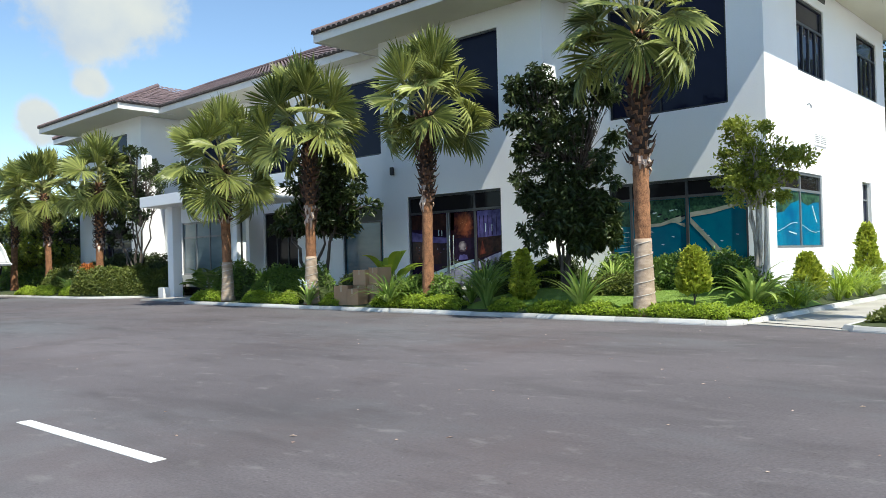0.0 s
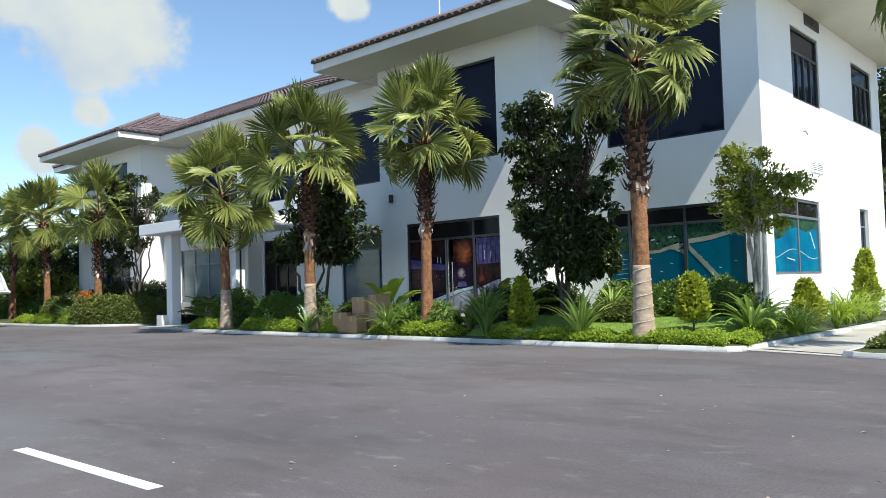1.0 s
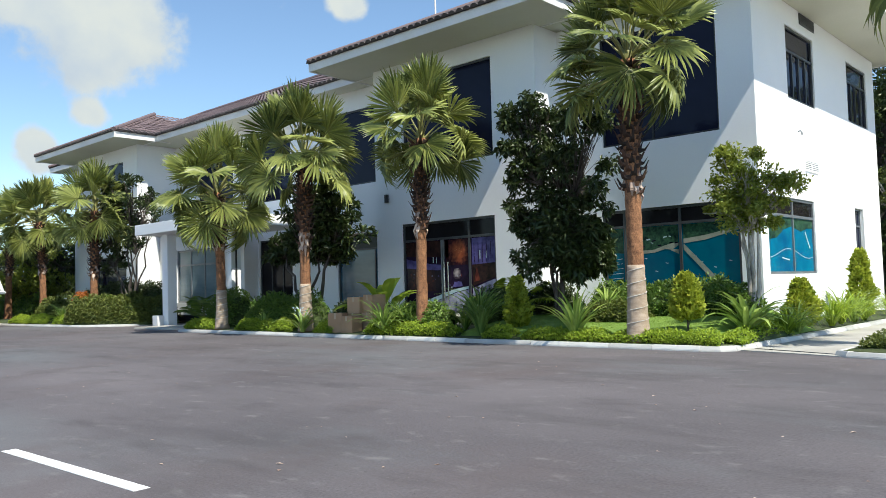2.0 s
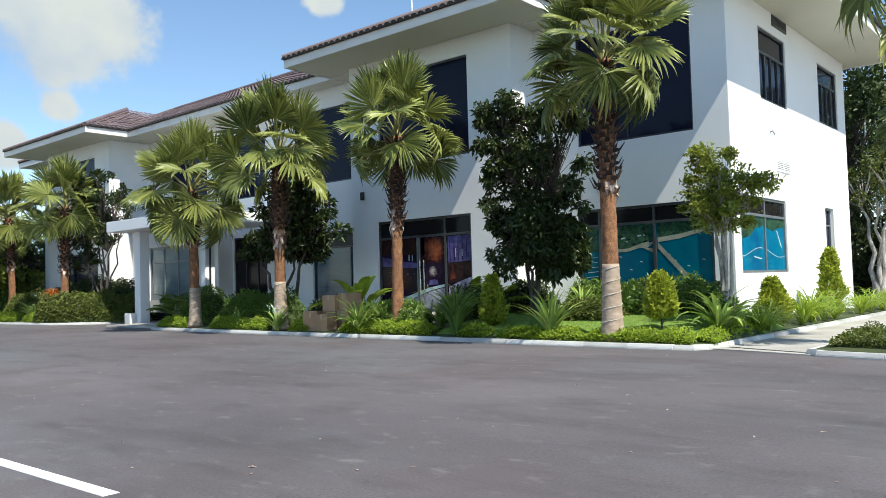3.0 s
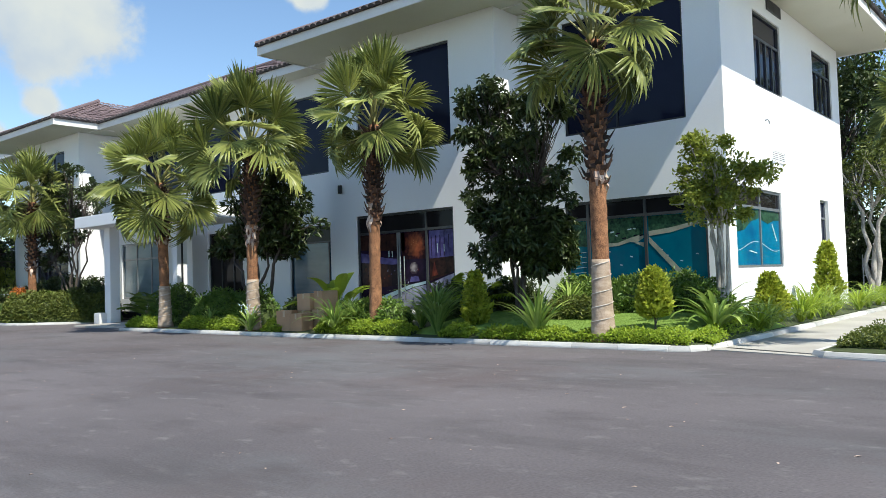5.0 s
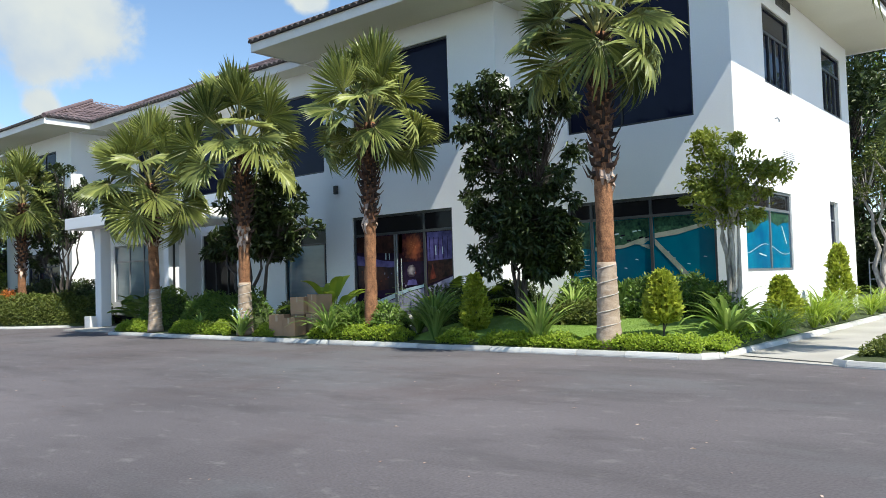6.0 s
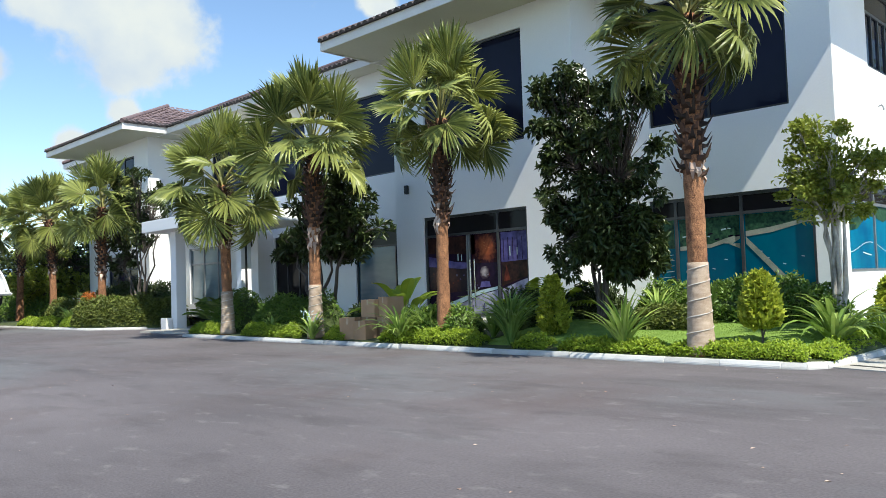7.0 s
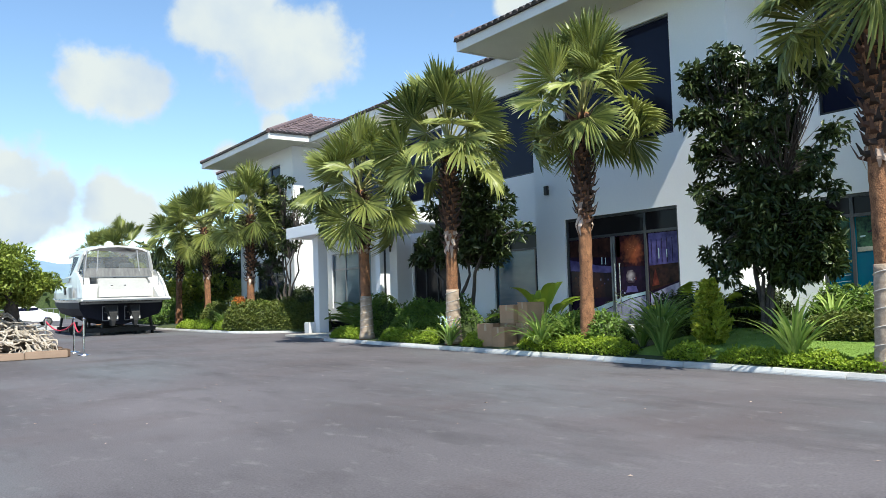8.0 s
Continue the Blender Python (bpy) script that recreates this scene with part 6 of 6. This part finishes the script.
# ---- rope barrier ----
def stanchion(x, y):
    o = thing("stanchion", (x, y, 0), "chrome rope barrier post on a round foot", "barrier post", "rope barrier posts")
    part("foot", MB().tube([(0, 0, 0), (0, 0, 0.02), (0, 0, 0.05)], [0.17, 0.16, 0.04], 18), M_CHROME, o)
    part("post", MB().tube([(0, 0, 0.04), (0, 0, 0.98)], 0.028, 10), M_CHROME, o)
    part("finial", MB().tube([(0, 0, 0.98), (0, 0, 1.02), (0, 0, 1.05)], [0.04, 0.045, 0.02], 12), M_CHROME, o)


stanchion(-26.3, 7.5)
stanchion(-28.0, 7.55)
stanchion(-31.5, 7.3)


def sag(a, b, drop, n=12):
    a, b = Vector(a), Vector(b)
    return [a.lerp(b, i / n) - Vector((0, 0, drop * 4 * (i / n) * (1 - i / n))) for i in range(n + 1)]


for a, b, m_, lab in (((-26.3, 7.5, 0.9), (-28.0, 7.55, 0.9), M_RED, "red velvet barrier rope"), ((-28.0, 7.55, 0.9), (-31.5, 7.3, 0.9), M_RED, "red velvet barrier rope")):
    tagged(new("barrier_rope", MB().tube(sag(a, b, 0.28), 0.022, 7).mesh("barrier_rope", m_, True)), lab, "rope")


# ---- parked cars and fence ----
def car(x, y, rz, label):
    o = thing("car", (x, y, 0), label, "car", "parked cars", rz=rz)
    prof = [(-2.2, 0.35), (-2.25, 0.75), (-2.0, 0.92), (-1.35, 0.98), (-0.7, 1.42), (0.5, 1.45), (1.15, 1.05), (2.0, 0.88), (2.2, 0.6), (2.15, 0.32)]
    part("body", MB().loft([[Vector((px, s * (0.86 - (0.18 if pz > 1.1 else 0)), pz)) for px, pz in prof] for s in (-1, 1)]), M_CAR, o, bevel=0.03)
    for s in (-1, 1):
        part("side_glass", MB().box(-0.95, 0.75, s * 0.8 - 0.02, s * 0.8 + 0.02, 1.02, 1.34), M_GLASS, o)
        for px in (-1.35, 1.35):
            w = part("wheel", MB().tube([(px, s * 0.68, 0.32), (px, s * 0.88, 0.32)], 0.32, 18), M_RUBBER, o)
            part("rim", MB().tube([(px, s * 0.87, 0.32), (px, s * 0.895, 0.32)], 0.2, 14), M_CHROME, w)
    for px in (-2.24, 2.17):
        for s in (-0.6, 0.6):
            part("headlight", MB().box(px - 0.03, px + 0.03, s - 0.18, s + 0.18, 0.62, 0.76), M_CHROME, o)


car(-66.5, 11.0, 90, "white parked hatchback on the forecourt")
car(-66.5, 5.9, 90, "white parked saloon on the forecourt")
fence = thing("fence", (-84, 5, 0), "grey steel railing at the edge of the forecourt", "fence")
part("rail", MB().box(-0.03, 0.03, -30, 30, 1.15, 1.22).box(-0.03, 0.03, -30, 30, 0.25, 0.3), M_FRAME_GREY, fence)
for i in range(120):
    part("baluster", MB().box(-0.02, 0.02, -30 + i * 0.5, -29.95 + i * 0.5, 0.0, 1.16), M_FRAME_GREY, fence)

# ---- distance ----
# the blue of the haze is put straight into the hill colour
hill_m = mat("hill_painted_haze", (0.16, 0.24, 0.32), (0.2, 0.29, 0.37), rough=1.0, scale=0.004, fine=0.03)
for nm, dist, base, amp, a0, a1, sd in (("backdrop_hills", 1900, 60, 95, 95, 190, 1.0), ("backdrop_hills_near", 900, 10, 24, 60, 200, 4.0)):
    ring = []
    for i in range(141):
        a = radians(a0 + (a1 - a0) * i / 140)
        h = base + amp * (0.5 + 0.5 * noise.noise((i * 0.06 + sd, sd, 0))) + amp * 0.15 * noise.noise((i * 0.3, sd, 2))
        ring.append([(dist * math.cos(a), dist * math.sin(a), -3), (dist * math.cos(a) * 1.03, dist * math.sin(a) * 1.03, h * 0.6), (dist * math.cos(a) * 1.08, dist * math.sin(a) * 1.08, h)])
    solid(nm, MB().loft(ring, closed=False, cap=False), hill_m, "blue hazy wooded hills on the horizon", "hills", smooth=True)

# clouds: a far glowing sheet of sky with billowing white clouds, shading painted in
CLOUDS = (((-0.879, 0.355, 0.318), 0.08), ((-0.864, 0.403, 0.301), 0.078), ((-0.883, 0.388, 0.262), 0.062), ((-0.889, 0.314, 0.334), 0.062), ((-0.873, 0.343, 0.348), 0.06), ((-0.942, 0.215, 0.257), 0.05), ((-0.949, 0.183, 0.257), 0.045),
          ((-0.936, 0.248, 0.25), 0.04), ((-0.982, 0.107, 0.154), 0.06), ((-0.981, 0.147, 0.127), 0.05), ((-0.971, 0.205, 0.122), 0.05), ((-0.966, 0.235, 0.106), 0.04), ((-0.989, 0.108, 0.104), 0.06), ((-0.897, 0.386, 0.212), 0.032), ((-0.925, 0.341, 0.167), 0.03), ((-0.711, 0.614, 0.343), 0.03))
cm = bpy.data.materials.new("cloud_sheet")
cm.use_nodes = True
cn, cl = cm.node_tree.nodes, cm.node_tree.links
cn.clear()
tc = cn.new("ShaderNodeTexCoord")
nrm = cn.new("ShaderNodeVectorMath")
nrm.operation = "NORMALIZE"
cl.new(tc.outputs["Object"], nrm.inputs[0])
warp = cn.new("ShaderNodeTexNoise")
warp.inputs["Scale"].default_value, warp.inputs["Detail"].default_value, warp.inputs["Roughness"].default_value = 16, 8, 0.58
cl.new(nrm.outputs[0], warp.inputs["Vector"])
best = None
for c, r in CLOUDS:
    dn = cn.new("ShaderNodeVectorMath")
    dn.operation = "DISTANCE"
    dn.inputs[1].default_value = Vector(c).normalized()
    cl.new(nrm.outputs[0], dn.inputs[0])
    mr = cn.new("ShaderNodeMapRange")
    mr.inputs["From Min"].default_value, mr.inputs["From Max"].default_value = r * 1.25, 0.0
    cl.new(dn.outputs["Value"], mr.inputs["Value"])
    if best is None:
        best = mr.outputs[0]
    else:
        mxn = cn.new("ShaderNodeMath")
        mxn.operation = "SMOOTH_MAX"
        mxn.inputs[2].default_value = 0.12
        cl.new(best, mxn.inputs[0])
        cl.new(mr.outputs[0], mxn.inputs[1])
        best = mxn.outputs[0]
add = cn.new("ShaderNodeMath")
add.operation = "MULTIPLY_ADD"
add.inputs[1].default_value = 1.15
cl.new(warp.outputs["Fac"], add.inputs[0])
cl.new(best, add.inputs[2])
alpha = cn.new("ShaderNodeMapRange")
alpha.interpolation_type = "SMOOTHSTEP"
alpha.inputs["From Min"].default_value, alpha.inputs["From Max"].default_value = 0.83, 1.17
cl.new(add.outputs[0], alpha.inputs["Value"])
# cloud shading as colour: noise wanders from bluish to white
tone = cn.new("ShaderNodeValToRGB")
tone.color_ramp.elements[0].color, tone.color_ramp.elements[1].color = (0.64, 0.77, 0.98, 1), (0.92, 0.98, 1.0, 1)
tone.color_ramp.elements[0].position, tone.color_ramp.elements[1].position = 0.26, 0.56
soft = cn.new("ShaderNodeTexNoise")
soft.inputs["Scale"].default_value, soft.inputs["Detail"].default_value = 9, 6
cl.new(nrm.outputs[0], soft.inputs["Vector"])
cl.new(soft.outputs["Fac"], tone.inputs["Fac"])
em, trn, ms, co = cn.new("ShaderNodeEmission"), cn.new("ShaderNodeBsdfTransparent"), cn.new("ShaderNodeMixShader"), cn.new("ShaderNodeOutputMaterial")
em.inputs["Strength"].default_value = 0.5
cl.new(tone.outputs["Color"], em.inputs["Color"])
cl.new(alpha.outputs[0], ms.inputs["Fac"])
cl.new(trn.outputs[0], ms.inputs[1])
cl.new(em.outputs[0], ms.inputs[2])
cl.new(ms.outputs[0], co.inputs["Surface"])
sheet = []
for i in range(41):
    a = radians(100 + 90 * i / 40)
    sheet.append([(4000 * math.cos(e) * math.cos(a), 4000 * math.cos(e) * math.sin(a), 4000 * math.sin(e)) for e in [radians(0.3 + 30 * k / 16) for k in range(17)]])
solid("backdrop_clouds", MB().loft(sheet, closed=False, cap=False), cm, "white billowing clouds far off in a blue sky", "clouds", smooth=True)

# lattice mast among the trees behind the building
lat = thing("lattice_mast", (-9.7, 45.5, 0), "pale steel lattice mast among the trees", "mast")
for x in (-0.25, 0.25):
    part("leg", MB().tube([(x, 0, 0), (x, 0, 9.2)], 0.035, 6), M_FASCIA, lat)
for i in range(11):
    part("rung", MB().tube([(-0.25, 0, 0.8 + i * 0.8), (0.25, 0, 0.8 + i * 0.8)], 0.025, 5), M_FASCIA, lat)

# fallen leaf scraps on the asphalt
lp = np.stack([RNG.uniform(-16, -1, 70), RNG.uniform(3.5, 14, 70), np.full(70, 0.004)], 1)
lp[0] = (-3.77, 8.34, 0.004)
tagged(new("leaf_litter", leaf_mesh("leaf_litter", M_BOOT_PALE, lp, unit(70) * np.array([1, 1, 0.1]), np.tile([0.0, 0.0, 1.0], (70, 1)), RNG.uniform(0.02, 0.07, 70), RNG.uniform(0.015, 0.035, 70), 0.1, 0.05)), "dry pale leaf scraps scattered on the asphalt", "litter", "", "stuff")

# ---- kerb stones ----
def kerb(name, pts, label, width=0.16, height=0.095, step=1.0):
    """A kerb of single stones along a line of points."""
    root = thing(name, (0, 0, 0), label, "kerb", kind="structure")
    shared = {}
    for (ax, ay), (bx, by) in zip(pts, pts[1:]):
        length = math.hypot(bx - ax, by - ay)
        n = max(1, round(length / step))
        w = round(length / n, 3)
        if w not in shared:
            mb = MB().loft([[Vector((x, 0, -0.05)), Vector((x, 0.0, 0.03)), Vector((x, 0.03, height)), Vector((x, width + 0.02, height)), Vector((x, width + 0.02, -0.05))] for x in (0.002, w - 0.002)])
            shared[w] = mb.mesh("kerb_stone", M_KERB, False, 0.008)
        ang = math.degrees(math.atan2(by - ay, bx - ax))
        for i in range(n):
            s = new("kerb_stone", shared[w])
            s.parent = root
            k = i / n
            s.matrix_basis = pose(ax + (bx - ax) * k, ay + (by - ay) * k, random.uniform(-0.004, 0.004), 0, 0, ang + random.uniform(-0.3, 0.3))


kerb("kerb_front", [(-25.6, 19.4), (-25.75, 14.75), (-25.5, 14.48), (-16.0, 14.34), (-6.5, 14.16), (-6.15, 14.24), (-5.95, 14.5), (-5.86, 15.2), (-5.78, 17.5), (-5.65, 30)], "pale concrete kerb stones round the planted bed")
kerb("kerb_entry", [(-47, 14.5), (-38.2, 14.75), (-34.8, 15.05), (-33.2, 15.8), (-32.3, 16.8), (-32.1, 17.8)], "pale concrete kerb stones round the entrance bed")
kerb("kerb_island", [(-4.22, 16.8), (-4.25, 14.25), (-4.02, 14.02), (4, 12.3)], "pale concrete kerb stones round the island bed")

# ---- roof eave tiles ----
_e = MB().loft([[Vector((0.13 * a, y, b)) for a, b in ((-1, -0.03), (-1, 0.0), (-0.6, 0.05), (0, 0.075), (0.6, 0.05), (1, 0.0), (1, -0.03))] for y in (-0.07, 0.3)])
EAVE_TILE = _e.mesh("eave_tile", M_TILE_EDGE_SHADE)
for root, x0, x1, y in ((ROOF_BAY, -21.0, -11.66, 16.81), (ROOF_WING, -44.6, -35.3, 16.81), (ROOF_MAIN, -35.2, -21.1, 18.84)):
    n = int((x1 - x0) / 0.26)
    for i in range(n):
        o = new("eave_tile", EAVE_TILE)
        o.parent = root
        o.matrix_basis = pose(x0 + (i + 0.5) * (x1 - x0) / n, y, EZ + 0.02, 25.4, 0, 0)
for root, x, y0, y1, turn in ((ROOF_MAIN, -5.57, 18.9, 31.4, 90), (ROOF_BAY, -11.65, 16.9, 19.5, 90), (ROOF_WING, -35.27, 16.9, 19.0, 90)):
    n = int((y1 - y0) / 0.26)
    for i in range(n):
        o = new("eave_tile", EAVE_TILE)
        o.parent = root
        o.matrix_basis = pose(x, y0 + (i + 0.5) * (y1 - y0) / n, EZ + 0.02, 0, 0, turn) @ pose(0, 0, 0, 25.4, 0, 0)
